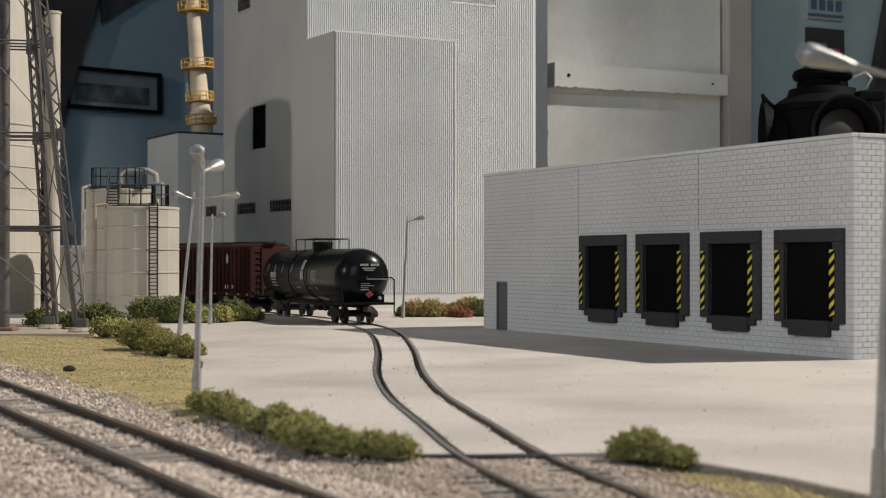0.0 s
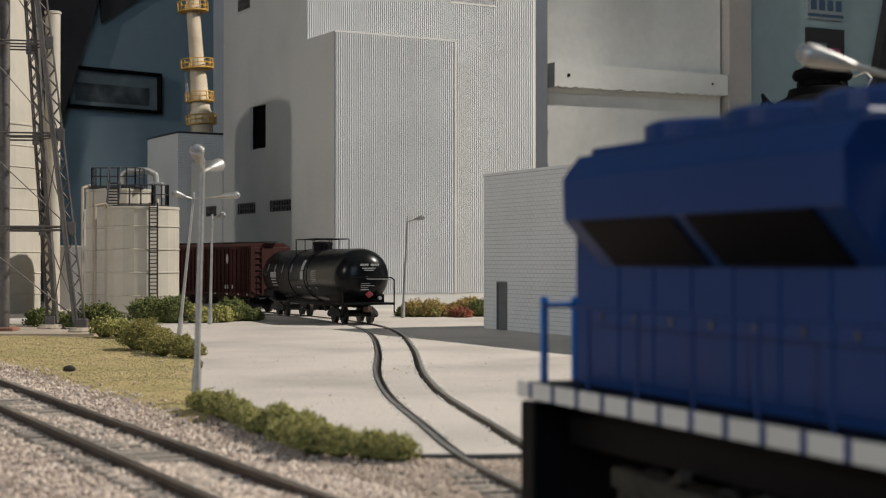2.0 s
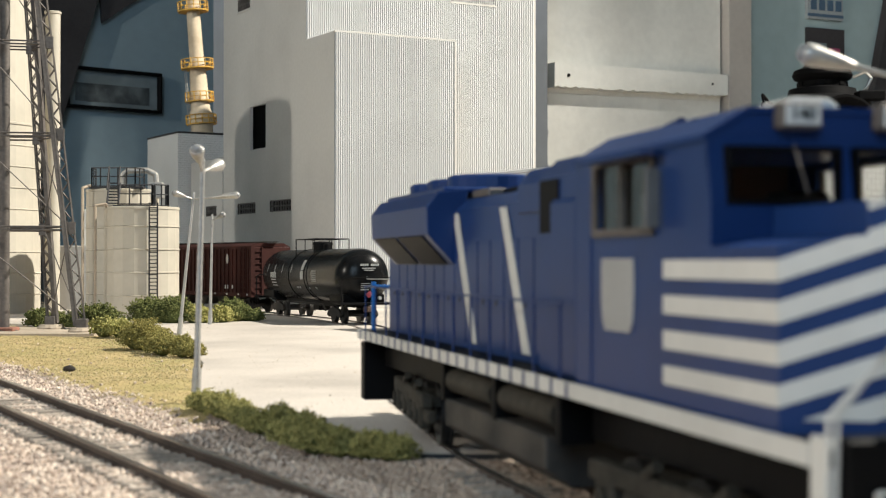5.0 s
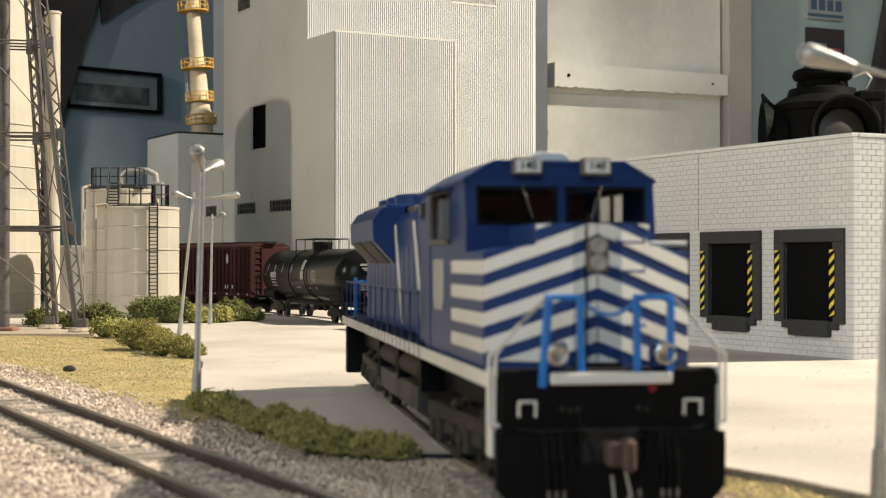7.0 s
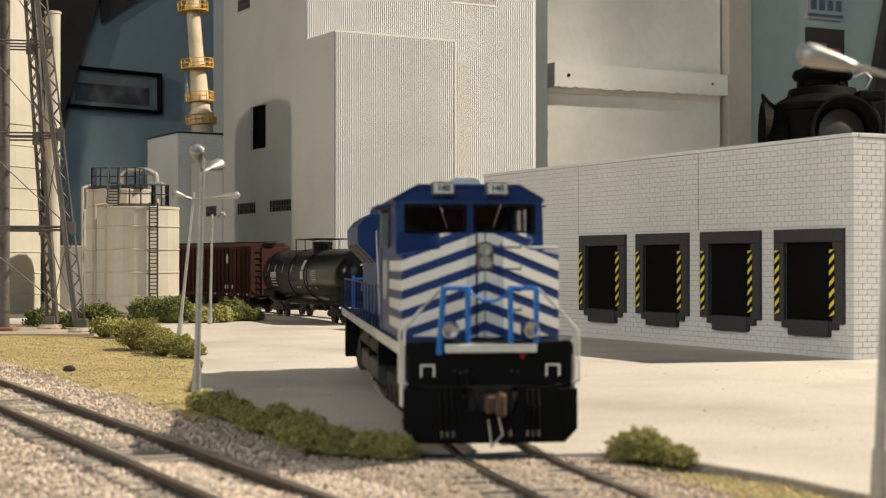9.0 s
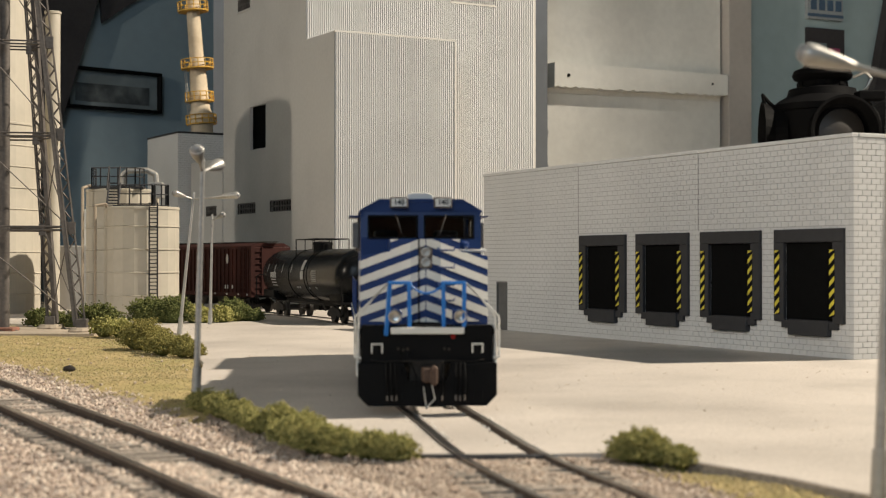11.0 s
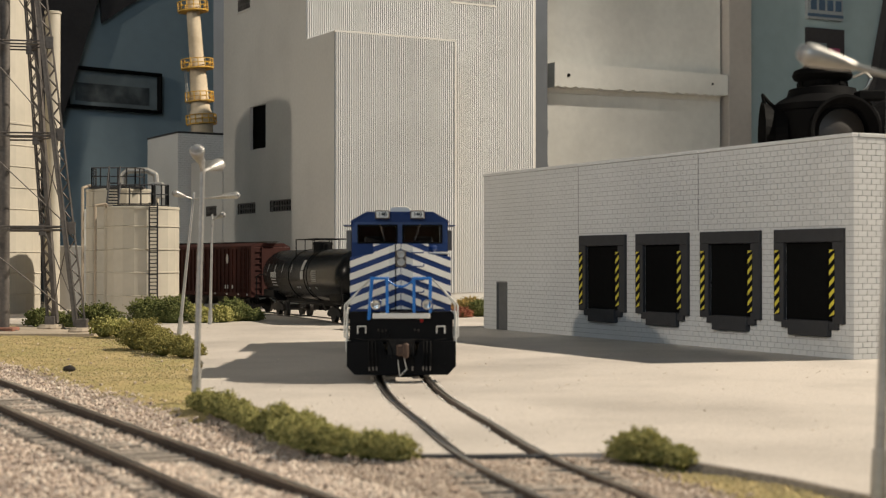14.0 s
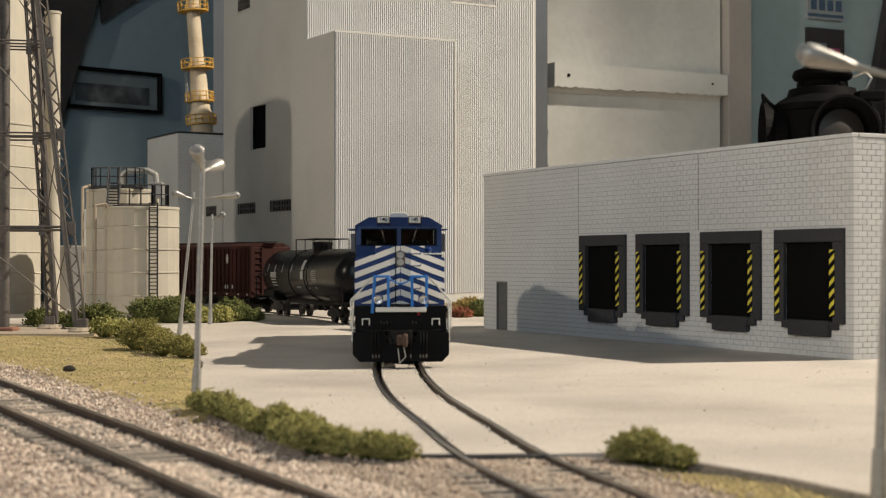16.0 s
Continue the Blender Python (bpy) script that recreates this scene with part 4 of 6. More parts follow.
def tank_car():
    t = thing("tank_car", "glossy black railway tank car with white lettering", "tank car", at=rail_pose(TANK_END, 36, 176))
    R, zc = 17.6, 29.6
    ax = Matrix.Translation((0, 0, zc)) @ Matrix.Rotation(math.pi / 2, 4, "X")
    prof = [(0.01, 5.0), (5, 5.3), (10, 6.9), (13.5, 9.2), (16, 12.4), (17.2, 15.6), (R, 19), (R, 199), (17.2, 202.4), (16, 205.6), (13.5, 208.8), (10, 211.1), (5, 212.7), (0.01, 213)]
    part("tank", lathe(B(), prof, 48, ax), TANK_BLACK, t, "glossy black tank shell", smooth=True)
    for y in (82, 88.5, 128):
        part("tank_band", lathe(B(), [(R, y), (R + 0.35, y + 0.1), (R + 0.35, y + 1.1), (R, y + 1.2)], 48, ax), TANK_BLACK, t, smooth=True)
    part("manway", lathe(B(), [(6.2, 0), (6.2, 4), (7.0, 4.2), (7.0, 5.4), (5.6, 6.4), (2, 6.6)], 24, Matrix.Translation((0, -104, zc + R - 1.2))), BLACK, t, "black manway dome")
    part("valve", lathe(B(), [(2.2, 0), (2.2, 4.2), (1, 5)], 12, Matrix.Translation((0, -94, zc + R - 1.0))), BLACK, t)
    bm = B()
    z0, z1 = zc + R - 2.5, zc + R + 6.8
    ring = [(-12, -82), (12, -82), (12, -128), (-12, -128)]
    for i in range(4):
        a, b = ring[i], ring[(i + 1) % 4]
        rod(bm, (*a, z0 - 4), (*a, z1), 0.42, seg=5)
        rod(bm, (*a, z1), (*b, z1), 0.38, seg=5)
        mid = ((a[0] + b[0]) / 2, (a[1] + b[1]) / 2)
        rod(bm, (*mid, z0 - (0 if i % 2 else 2)), (*mid, z1), 0.32, seg=5)
    part("top_railing", bm, BLACK, t, "thin black platform railing")
    for y in (-8, -218):
        out = 1 if y > -50 else -1
        part("end_platform", box(B(), -17.5, 17.5, y - 9, y + 5, 12.0, 13.4, 0.2), BLACK, t, "black end walkway")
        bm = B()
        yy = y + 4.4 * out
        pipe(bm, [(-17, yy, 6.5), (-17, yy, 27.5), (-15, yy, 29), (15, yy, 29), (17, yy, 27.5), (17, yy, 6.5)], 0.42, 6)
        pipe(bm, [(-17, yy, 13), (-17, yy - 8 * out, 13)], 0.4)
        part("end_handrail", bm, BLACK, t, "thin black end handrail")
        part("saddle", box(B(), -13.5, 13.5, min(y - 34 * out, y - 4 * out), max(y - 34 * out, y - 4 * out), 13, 18.5, 0.5), BLACK, t, "black tank saddle")
        part("bolster", box(B(), -12, 12, y - 28 * out - 6, y - 28 * out + 6, 11, 17, 0.4), BLACK, t)
        part("coupler", box(B(), -1.6, 1.6, y + 3 * out - 5, y + 3 * out + 5, 7.6, 11, 0.5), RUST, t, "rusty knuckle coupler")
        part("sill", box(B(), -4, 4, y - 38 * out - 14, y - 38 * out + 30, 10, 13), BLACK, t)
    part("centre_sill", box(B(), -5, 5, -170, -48, 9.5, 13.2), BLACK, t)
    part("outlet", box(B(), -4, 4, -112, -98, 6, 13, 0.6), BLACK, t)
    bm = B()
    pipe(bm, [(16.5, -40, 8), (12, -62, 11), (12, -140, 11)], 0.7)
    part("brake_pipe", bm, TRUCK, t)
    for y in (-36, -176):
        bogie(t, y)
    # marks on the camera-side flank (+x) and on the end
    def on_side(y0, y1, a0, a1, name, label="", mat=LETTER):
        bm = B()
        n = max(1, round(abs(a1 - a0) / 0.06))
        ring = [a0 + (a1 - a0) * i / n for i in range(n + 1)]
        lo = [[bm.verts.new(((R + e) * math.cos(a), y, zc + (R + e) * math.sin(a))) for a in ring] for y, e in ((y0, 0.06), (y1, 0.06), (y1, 0.0), (y0, 0.0))]
        for i in range(n):
            for j in range(4):
                k = (j + 1) % 4
                bm.faces.new((lo[j][i], lo[j][i + 1], lo[k][i + 1], lo[k][i]))
        for i in (0, n):
            bm.faces.new([lo[j][i] for j in range(4)])
        part(name, bm, mat, t, label)
    for y in (-186, -166, -146, -122):
        on_side(y, y - 0.8, 0.1, 0.42, "white_dash", "thin white mark")
    for k in range(9):
        on_side(-178 + k * 2.0 - (2 if k > 3 else 0), -176.6 + k * 2.0 - (2 if k > 3 else 0), -0.12, 0.10, "letter_bar", "white lettering")
    for k in range(3):
        on_side(-176, -164, -0.22 - 0.12 * k, -0.18 - 0.12 * k, "text_line", "fine white lettering")
    on_side(-98, -90, -0.15, 0.16, "emblem", "grey emblem")
    on_side(-97, -89, 0.2, 0.62, "emblem", "grey leaf-shaped emblem")
    for k in range(6):
        on_side(-72, -60, 0.16 - 0.075 * k, 0.19 - 0.075 * k, "text_line", "fine grey data lettering", LETTER)
    for y in (-112, -106, -84, -66):
        on_side(y, y + 4.0, -0.52, -0.44, "text_line", "fine white lettering")
    # the dome's face is nearly flat in its middle
    for k in range(9):
        if k != 4:
            x = 4.4 - k * 1.35
            part("letter_bar", box(B(), x - 0.8, x, -5.6, -4.4, zc + 6.6, zc + 7.9), LETTER, t, "white lettering")
    for k, w in enumerate((8.4, 6.2)):
        part("text_line", box(B(), -w / 2 - 1, w / 2 - 1, -5.9, -4.6, zc + 4.9 - k * 1.2, zc + 5.4 - k * 1.2), LETTER, t, "fine white lettering")
    for k, w in enumerate((5.5, 8.5, 4.5, 5)):
        part("text_line", box(B(), 4 - w, 4, -6.2, -4.9, zc - 4.6 - k * 1.25, zc - 4.2 - k * 1.25), LETTER, t, "fine white lettering")
    part("placard", box(B(), -1.9, 1.9, -0.25, 0.25, -1.9, 1.9, 0, Matrix.Translation((-2.0, -7.3, zc - 11.2)) @ Matrix.Rotation(math.radians(-33), 4, "X") @ Matrix.Rotation(math.pi / 4, 4, "Y")), DIAMOND, t, "red diamond hazard placard")
    part("bolt_head", lathe(B(), [(1.1, -0.5), (1.1, 1.5)], 12, Matrix.Translation((-9.6, -10.5, zc - 13.5)) @ Matrix.Rotation(-math.pi / 2, 4, "X")), LETTER, t, "small white disc")
    bm = B()
    pipe(bm, [(0.6, -4.2, zc), (0.6, -3.6, zc - 1.5), (-15, -3.4, zc - 1.7)], 0.35)
    part("grab_iron", bm, SILVER, t)


tank_car()


def hopper_car(s):
    t = thing("freight_car", "dark red-brown ribbed covered freight car", "freight car", "freight cars", rail_pose(s, 34, 156))
    part("body", box(B(), -17, 17, -186, -4, 13, 50, 0.5), FREIGHT_RED, t, "red-brown ribbed steel body")
    for i in range(27):
        y = -8 - i * 6.75
        part("side_rib", box(B(), 17, 17.9, y - 0.8, y + 0.8, 15, 49), FREIGHT_RED, t)
    part("top_chord", box(B(), 16.6, 18.0, -186.5, -3.5, 48.5, 50.8, 0.2), FREIGHT_RED, t)
    part("bottom_sill", box(B(), 16.6, 18.0, -186.5, -3.5, 12, 15, 0.2), FREIGHT_RED, t)
    roof = B()
    prism(roof, [(-17, 50.3), (17, 50.3), (11, 53.0), (-11, 53.0)], 5, 185, Matrix.Rotation(math.pi / 2, 4, "X"))
    part("roof", roof, FREIGHT_RED, t)
    part("running_board", box(B(), -5, 5, -189, -1, 53.4, 54.2), TRUCK, t, "dark roof walkway")
    for y in (-186.5, -3.5):
        lad = B()
        for x in (8, 15):
            box(lad, x - 0.4, x + 0.4, y - 0.6, y + 0.6, 12, 50)
        for k in range(8):
            box(lad, 8, 15, y - 0.4, y + 0.4, 14 + 4.6 * k, 14.8 + 4.6 * k)
        part("ladder", lad, FREIGHT_RED, t)
        part("end_post", box(B(), 14.8, 18.1, y - 1.6, y + 1.6, 12, 50.5), FREIGHT_RED, t)
    lad = B()
    for y in (-10, -17):
        box(lad, 17.9, 18.8, y - 0.4, y + 0.4, 12, 50)
    for k in range(8):
        box(lad, 18, 18.7, -17, -10, 14 + 4.6 * k, 14.8 + 4.6 * k)
    part("side_ladder", lad, FREIGHT_RED, t)
    bm = B()
    bmesh.ops.create_cone(bm, cap_ends=True, segments=20, radius1=1.7, radius2=1.7, depth=0.3, matrix=Matrix.Translation((18.05, -42, 41)) @ Matrix.Diagonal((1, 1, 2.2, 1)) @ Matrix.Rotation(math.pi / 2, 4, "Y"))
    part("emblem", bm, LETTER, t, "pale oval emblem")
    for y in (-46, -42, -34):
        part("letter_bar", box(B(), 17.95, 18.1, y, y + 1.6, 18, 21), LETTER, t, "faint white lettering")
    for y in (-24, -44, -64, -10):
        part("data_mark", box(B(), 18.0, 18.15, y, y + 2.2, 13.2, 14.6), LETTER, t, "small white mark")
    for y in (-60, -95, -130):
        bm = B()
        prism(bm, [(-12, 0), (12, 0), (4, -8), (-4, -8)], -13, 13, Matrix.Translation((0, y, 13)) @ Matrix.Rotation(math.pi / 2, 4, "Z") @ Matrix.Rotation(math.pi / 2, 4, "X"))
        part("outlet_bay", bm, TRUCK, t)
    for y in (-34, -156):
        bogie(t, y)


hopper_car(TANK_END + 230)

# ---- room ----
solo("room_floor", box(B(), -2500, 2600, -2200, 2400, -1150, -1100), WOOD, "plain wooden room floor", "floor", kind="structure")
solo("ceiling", box(B(), -2500, 2600, -2200, 2400, 2150, 2200), CEILING, "plain white ceiling", "ceiling", kind="structure")
solo("wall_north", box(B(), -2500, 2600, 2300, 2400, -1100, 2150), TEAL, "teal painted room wall", "wall", kind="structure")
solo("wall_south", box(B(), -2500, 2600, -2200, -2100, -1100, 2150), TEAL, "teal painted room wall", "wall", kind="structure")
solo("wall_west", box(B(), -2500, -2400, -2100, 2300, -1100, 2150), TEAL, "teal painted room wall", "wall", kind="structure")
solo("wall_east", box(B(), 2500, 2600, -2100, 2300, -1100, 2150), TEAL, "teal painted room wall", "wall", kind="structure")
# the slanting stretch of wall behind the silos
SLANT = Matrix.Translation((-0.439, 2.0, 0)) @ Matrix.Rotation(math.atan2(0.655, 0.755), 4, "Z")
solo("wall_slanting", box(B(), -700, 330, 0, 60, -1100, 2150), TEAL, "teal painted slanting room wall", "wall", kind="structure", at=SLANT)
solo("backdrop_board", box(B(), -266, 121, 1725, 1745, -1100, 900), BLUEGREY, "blue-grey painted board behind the mill", "board", kind="structure")

pic = thing("framed_picture", "dark framed landscape photograph on the teal wall", "picture", at=SLANT)
fr = B()
for a, b, z0, z1 in ((-77, 64, 292, 296), (-77, 64, 241, 245), (-77, -73, 245, 292), (60, 64, 245, 292)):
    box(fr, a, b, -12, -1, z0, z1, 0.8)
part("frame", fr, BLACK, pic, "thin black frame")
part("mount", box(B(), -73, 60, -4, -1.5, 245, 292), PHOTO_GREY, pic, "faded grey photograph")
part("photograph", box(B(), -62, 48, -4.6, -4.0, 251, 275), OLD_PRINT, pic, "dark train photograph")
pennant = B()
prism(pennant, [(-25, 356), (8, 380), (70, 420), (-30, 420)], -2, 2, Matrix.Rotation(math.pi / 2, 4, "X") @ Matrix.Translation((0, 0, 6)))
solo("wall_hanging", pennant, CLOTH, "dark pointed cloth hanging on the wall", "wall hanging", at=SLANT)
curtain = B()
prism(curtain, [(-330, -700), (-118, -700), (-112, 140), (-24, 420), (60, 700), (-330, 700)], 0, 14, Matrix.Rotation(math.pi / 2, 4, "X"))
solo("curtain", curtain, CLOTH, "dark cloth drape hanging beside the silo", "curtain", at=SLANT @ Matrix.Translation((0, -0.002, 0)))

PANEL = Matrix.Translation((0.126, 1.80, 0)) @ Matrix.Rotation(math.atan2(0.426, 0.905), 4, "Z")
panel = thing("white_panel", "white painted board panel with a wide batten", "wall panel", at=PANEL, kind="structure")
part("upper_board", box(B(), -3, 258, 6, 20, 244, 900, 0.5), WHITEBOARD, panel)
part("lower_board", box(B(), 0, 256, 4, 18, -1100, 243.9, 0.5), WHITEBOARD, panel)
rag = B()
outline = [(3, 250)]
rng = random.Random(8)
for i in range(53):
    outline.append((3 + 4.86 * i, 250 + rng.uniform(-1.2, 1.2)))
outline += [(256, 277), (3, 279)]
prism(rag, outline, 0, 19, Matrix.Translation((0, 6, 0)) @ Matrix.Rotation(math.pi / 2, 4, "X"))
part("batten", rag, WHITEBOARD, panel, "rough-edged white batten")
part("screw", lathe(B(), [(2.0, 0), (2.0, 1.5), (1.0, 2.2)], 10, Matrix.Translation((22, -12.8, 264)) @ Matrix.Rotation(math.pi / 2, 4, "X")), TRUCK, panel)
part("screw", lathe(B(), [(1.4, 0), (1.4, 1.5), (0.7, 2.0)], 10, Matrix.Translation((232, -12.8, 264)) @ Matrix.Rotation(math.pi / 2, 4, "X")), TRUCK, panel)
edge = B()
outline = [(-8, 20)]
for i in range(60):
    outline.append((rng.uniform(-1.6, 1.4), 20 + 8 * i))
outline += [(-8, 500)]
prism(edge, outline, 0, 2, Matrix.Translation((0, 1.8, 0)) @ Matrix.Rotation(math.pi / 2, 4, "X"))
part("paint_edge", edge, BLUEGREY, panel, "ragged grey paint edge")
POST_PAINT = paint("taupe_post_paint", (0.52, 0.48, 0.44), 0.7, grain=120, amount=0.05, stain=0.1, stain_scale=6)
solo("post", box(B(), 261, 297, -8, 60, -1100, 900, 1.0), POST_PAINT, "square taupe painted post", "post", kind="structure", at=PANEL)
solo("wall_panel_east", box(B(), 297, 700, 30, 60, -1100, 900), LIGHT_TEAL, "pale teal painted wall", "wall", kind="structure", at=PANEL)
sign = thing("wall_sign", "white and blue printed sign on the wall", "sign", at=PANEL)
part("plate", box(B(), 413, 473, 24, 30, 366, 466), PAPER, sign)
part("blue_band", box(B(), 413, 473, 23, 24, 369, 373), SIGN_BLUE, sign)
for i in range(4):
    part("letter_bar", box(B(), 418 + 14 * i, 427 + 14 * i, 22.4, 24, 378, 392), SIGN_BLUE, sign)
poster = thing("small_poster", "small dark poster with a magenta patch", "poster", at=PANEL)
part("sheet", box(B(), 413, 476, 25, 30, 296, 354), CLOTH, poster)
part("patch", box(B(), 449, 468, 24, 25, 296, 328), MAGENTA, poster)
part("patch", box(B(), 417, 445, 24, 25, 294, 334), PHOTO_GREY, poster)
drape = B()
prism(drape, [(508, -700), (760, -700), (760, 700), (574, 700), (549, 420), (510, 250)], 0, 16, Matrix.Translation((0, 26, 0)) @ Matrix.Rotation(math.pi / 2, 4, "X"))
solo("drape", drape, CLOTH, "dark cloth drape hanging on the wall", "curtain", at=PANEL)


def lantern():
    t = thing("railway_lantern", "large black metal railway signal lantern", "lantern", at=at_mm(382, 1500, -7))
    part("base", lathe(B(), [(58, 0), (58, 8), (52, 12), (50, 20)], 28), LANTERN_BLACK, t, smooth=True)
    part("body", lathe(B(), [(46, 20), (46, 196), (49, 197), (49, 203), (44, 207), (35, 212), (33, 219), (26, 221)], 28), LANTERN_BLACK, t, smooth=True)
    part("chimney_cap", lathe(B(), [(24, 220), (24, 227), (28, 229), (30, 233), (28, 238), (20, 241), (18, 244), (4, 245)], 28), LANTERN_BLACK, t, smooth=True)
    for i in range(10):
        a = i * math.tau / 10
        part("vent_slot", box(B(), -3, 3, -0.8, 0.8, 222, 226, 0.2, Matrix.Rotation(a, 4, "Z") @ Matrix.Translation((0, -24.3, 0))), SHADE_BLACK, t)
    for a in (0.1, 1.6, 3.05, 4.85):
        m = Matrix.Translation((46 * math.cos(a), 46 * math.sin(a), 172)) @ Vector((math.cos(a), math.sin(a), 0)).to_track_quat("Z", "Y").to_matrix().to_4x4()
        hood = part("lens_hood", lathe(B(), [(31, -8), (31, 4), (36, 14), (33.5, 14), (28, 4), (28, -6)], 28, m), LANTERN_BLACK, t)
        part("lens", lathe(B(), [(27, -6), (23, 2), (11, 7), (2, 8)], 24, m), SMOKED, hood, "dark glass bull's-eye lens", smooth=True)
        part("hinge", rod(B(), (40 * math.cos(a + 0.8), 40 * math.sin(a + 0.8), 140), (40 * math.cos(a + 0.8), 40 * math.sin(a + 0.8), 204), 3.2, seg=10), LANTERN_BLACK, t)
    bm = B()
    pipe(bm, [(-44, -6, 196), (-56, -8, 206), (-62, -8, 213), (-60, -8, 205), (-58, -8, 190), (-48, -6, 178)], 1.8, 8)
    part("bracket", bm, LANTERN_BLACK, t)
    bm = B()
    pipe(bm, [(28, -10, 230), (40, -12, 236), (46, -12, 229), (41, -12, 219), (33, -10, 212)], 1.6, 8)
    part("bail_handle", bm, CHROME, t, "bright wire handle")
    part("latch_block", box(B(), 26, 52, -40, -20, 205, 214, 1.0), LANTERN_BLACK, t)


lantern()

TRUCK_DUST = paint("dusty_running_gear", (0.052, 0.046, 0.036), 0.75, grain=500, amount=0.3, stain=0.2, stain_scale=60, second=(0.03, 0.027, 0.022), spec=0.2)

# ---- locomotive: +y is its front, towards the camera; lengths run back from the pilot ----
loco = thing("diesel_locomotive", "blue diesel freight locomotive with white chevron stripes", "locomotive")


def along(bm, outline, y0, y1, bevel=0.0):
    """A body with that (x, z) outline, from y1 back to y0."""
    lo = [bm.verts.new((x, y0, z)) for x, z in outline]
    hi = [bm.verts.new((x, y1, z)) for x, z in outline]
    f = [bm.faces.new(lo), bm.faces.new(hi[::-1])]
    for i in range(len(lo)):
        j = (i + 1) % len(lo)
        f.append(bm.faces.new((lo[i], lo[j], hi[j], hi[i])))
    if bevel:
        bmesh.ops.bevel(bm, geom=list({e for q in f for e in q.edges}), offset=bevel, segments=2, affect="EDGES", profile=0.5)
    return bm


def clip(poly, a, b, c):
    """The part of a polygon where a x + b y <= c."""
    out = []
    for p, q in zip(poly, poly[1:] + poly[:1]):
        dp, dq = a * p[0] + b * p[1] - c, a * q[0] + b * q[1] - c
        if dp <= 0:
            out.append(p)
        if dp * dq < 0:
            u = dp / (dp - dq)
            out.append((p[0] + u * (q[0] - p[0]), p[1] + u * (q[1] - p[1])))
    return out


def locomotive():
    # underframe, pilot and plough
    part("underframe", box(B(), -11.5, 11.5, -248, -3, 12.5, 19.4, 0.3), BLACK, loco, "black underframe")
    part("deck", box(B(), -17.8, 17.8, -250, -2.5, 19.5, 21.0, 0.2), BLACK, loco)
    plough = B()
    along(plough, [(-17.8, 12.8), (-17.8, 4.6), (-15.2, 1.8), (15.2, 1.8), (17.8, 4.6), (17.8, 12.8), (6, 12.8), (5.0, 8.2), (-5.0, 8.2), (-6, 12.8)], -2.4, 0.0, 0.15)
    part("snow_plough", plough, BLACK, loco, "black snow plough")
    part("pilot", box(B(), -16.9, 16.9, -6, -1.6, 12.4, 21.9, 0.3), BLACK, loco, "black pilot")
    part("anticlimber", box(B(), -9.4, 9.4, -3, 0.2, 19.9, 21.4, 0.2), LOCO_WHITE, loco, "white anticlimber edge")
    part("rear_pilot", box(B(), -16.9, 16.9, -251.5, -247, 4, 18.5, 0.3), BLACK, loco)
    for y, s in ((2.0, 1), (-254, -1)):
        c = B()
        box(c, -1.6, 1.6, y - 6, y + 1.5, 8.0, 11.8, 0.5)
        box(c, -2.4, -0.4, y, y + 3.2, 7.4, 12.4, 0.6)
        part("coupler", c, RUST, loco, "rusty knuckle coupler")
        for x in (-9.5, -8.3, -7.2, 8.2, 9.4, 10.6, -3.6):
            hose = part("air_hose", pipe(B(), [(x, y - 1.2, 13), (x, y + 0.2, 9), (x * 0.98, y + 0.4, 4.6)], 0.28), BLACK, loco, "thin black air hose")
            part("hose_end", rod(B(), (x * 0.98, y + 0.4, 4.7), (x * 0.98, y + 0.5, 3.4), 0.3, seg=6), STEEL, hose, "grey hose end")
        pin = B()
        pipe(pin, [(-0.8, y + 1.8, 8), (-1.6, y + 2.4, 4), (0.6, y + 2.0, 1.6), (1.2, y + 1.8, 7)], 0.2)
        part("coupler_pin", pin, SILVER, loco, "bent silver trip pin")
    for x in (-12.9, 12.9):
        st = B()
        pipe(st, [(x - 1.3, -1.2, 15.3), (x - 1.3, -1.0, 17.6), (x + 1.3, -1.0, 17.6), (x + 1.3, -1.2, 15.3)], 0.24)
        part("stirrup", st, LOCO_WHITE, loco, "small white step stirrup")
    lever = pipe(B(), [(-14.6, -0.9, 13.6), (-12.0, -0.6, 13.2), (-4.4, -0.3, 13.4), (-2.2, 0.6, 13.0), (2.2, 0.6, 13.0), (4.4, -0.3, 13.4), (12.0, -0.6, 13.2), (14.6, -0.9, 13.6)], 0.13, 5)
    part("uncoupling_lever", lever, TRUCK, loco, "thin dark uncoupling lever")
    part("coupler_pocket", box(B(), -4.6, 4.6, -2.2, -1.4, 7.6, 13.6, 0.3), TRUCK, loco, "dark coupler pocket")
    for x, z in ((-5.6, 16.4), (-4.4, 16.6), (5.0, 16.5), (6.2, 16.3), (7.4, 16.6)):
        part("hose_socket", rod(B(), (x, -1.8, z), (x, -0.9, z - 0.3), 0.36, seg=8), TRUCK, loco, "small dark hose socket")
    for x, sway in ((3.4, 0.9), (5.2, -0.6), (6.6, 0.5)):
        part("control_cable", pipe(B(), [(x, -1.3, 16.2), (x + sway, -0.2, 12.8), (x - sway * 0.6, 0.3, 9.4), (x + sway * 0.4, -0.2, 6.4)], 0.17, 5), BLACK, loco, "thin black control cable")
    for k in range(5):
        part("plough_rib", box(B(), -14.4 + 2.1 * k + (9 if k > 2 else 0) * 1.6, -14.1 + 2.1 * k + (9 if k > 2 else 0) * 1.6, -0.05, 0.12, 3.2, 11.6), BLACK, loco)
    part("marker_light", rod(B(), (-6.6, -1.8, 19.3), (-6.6, -1.2, 19.3), 0.6, seg=12), RED_LENS, loco, "small red marker light")

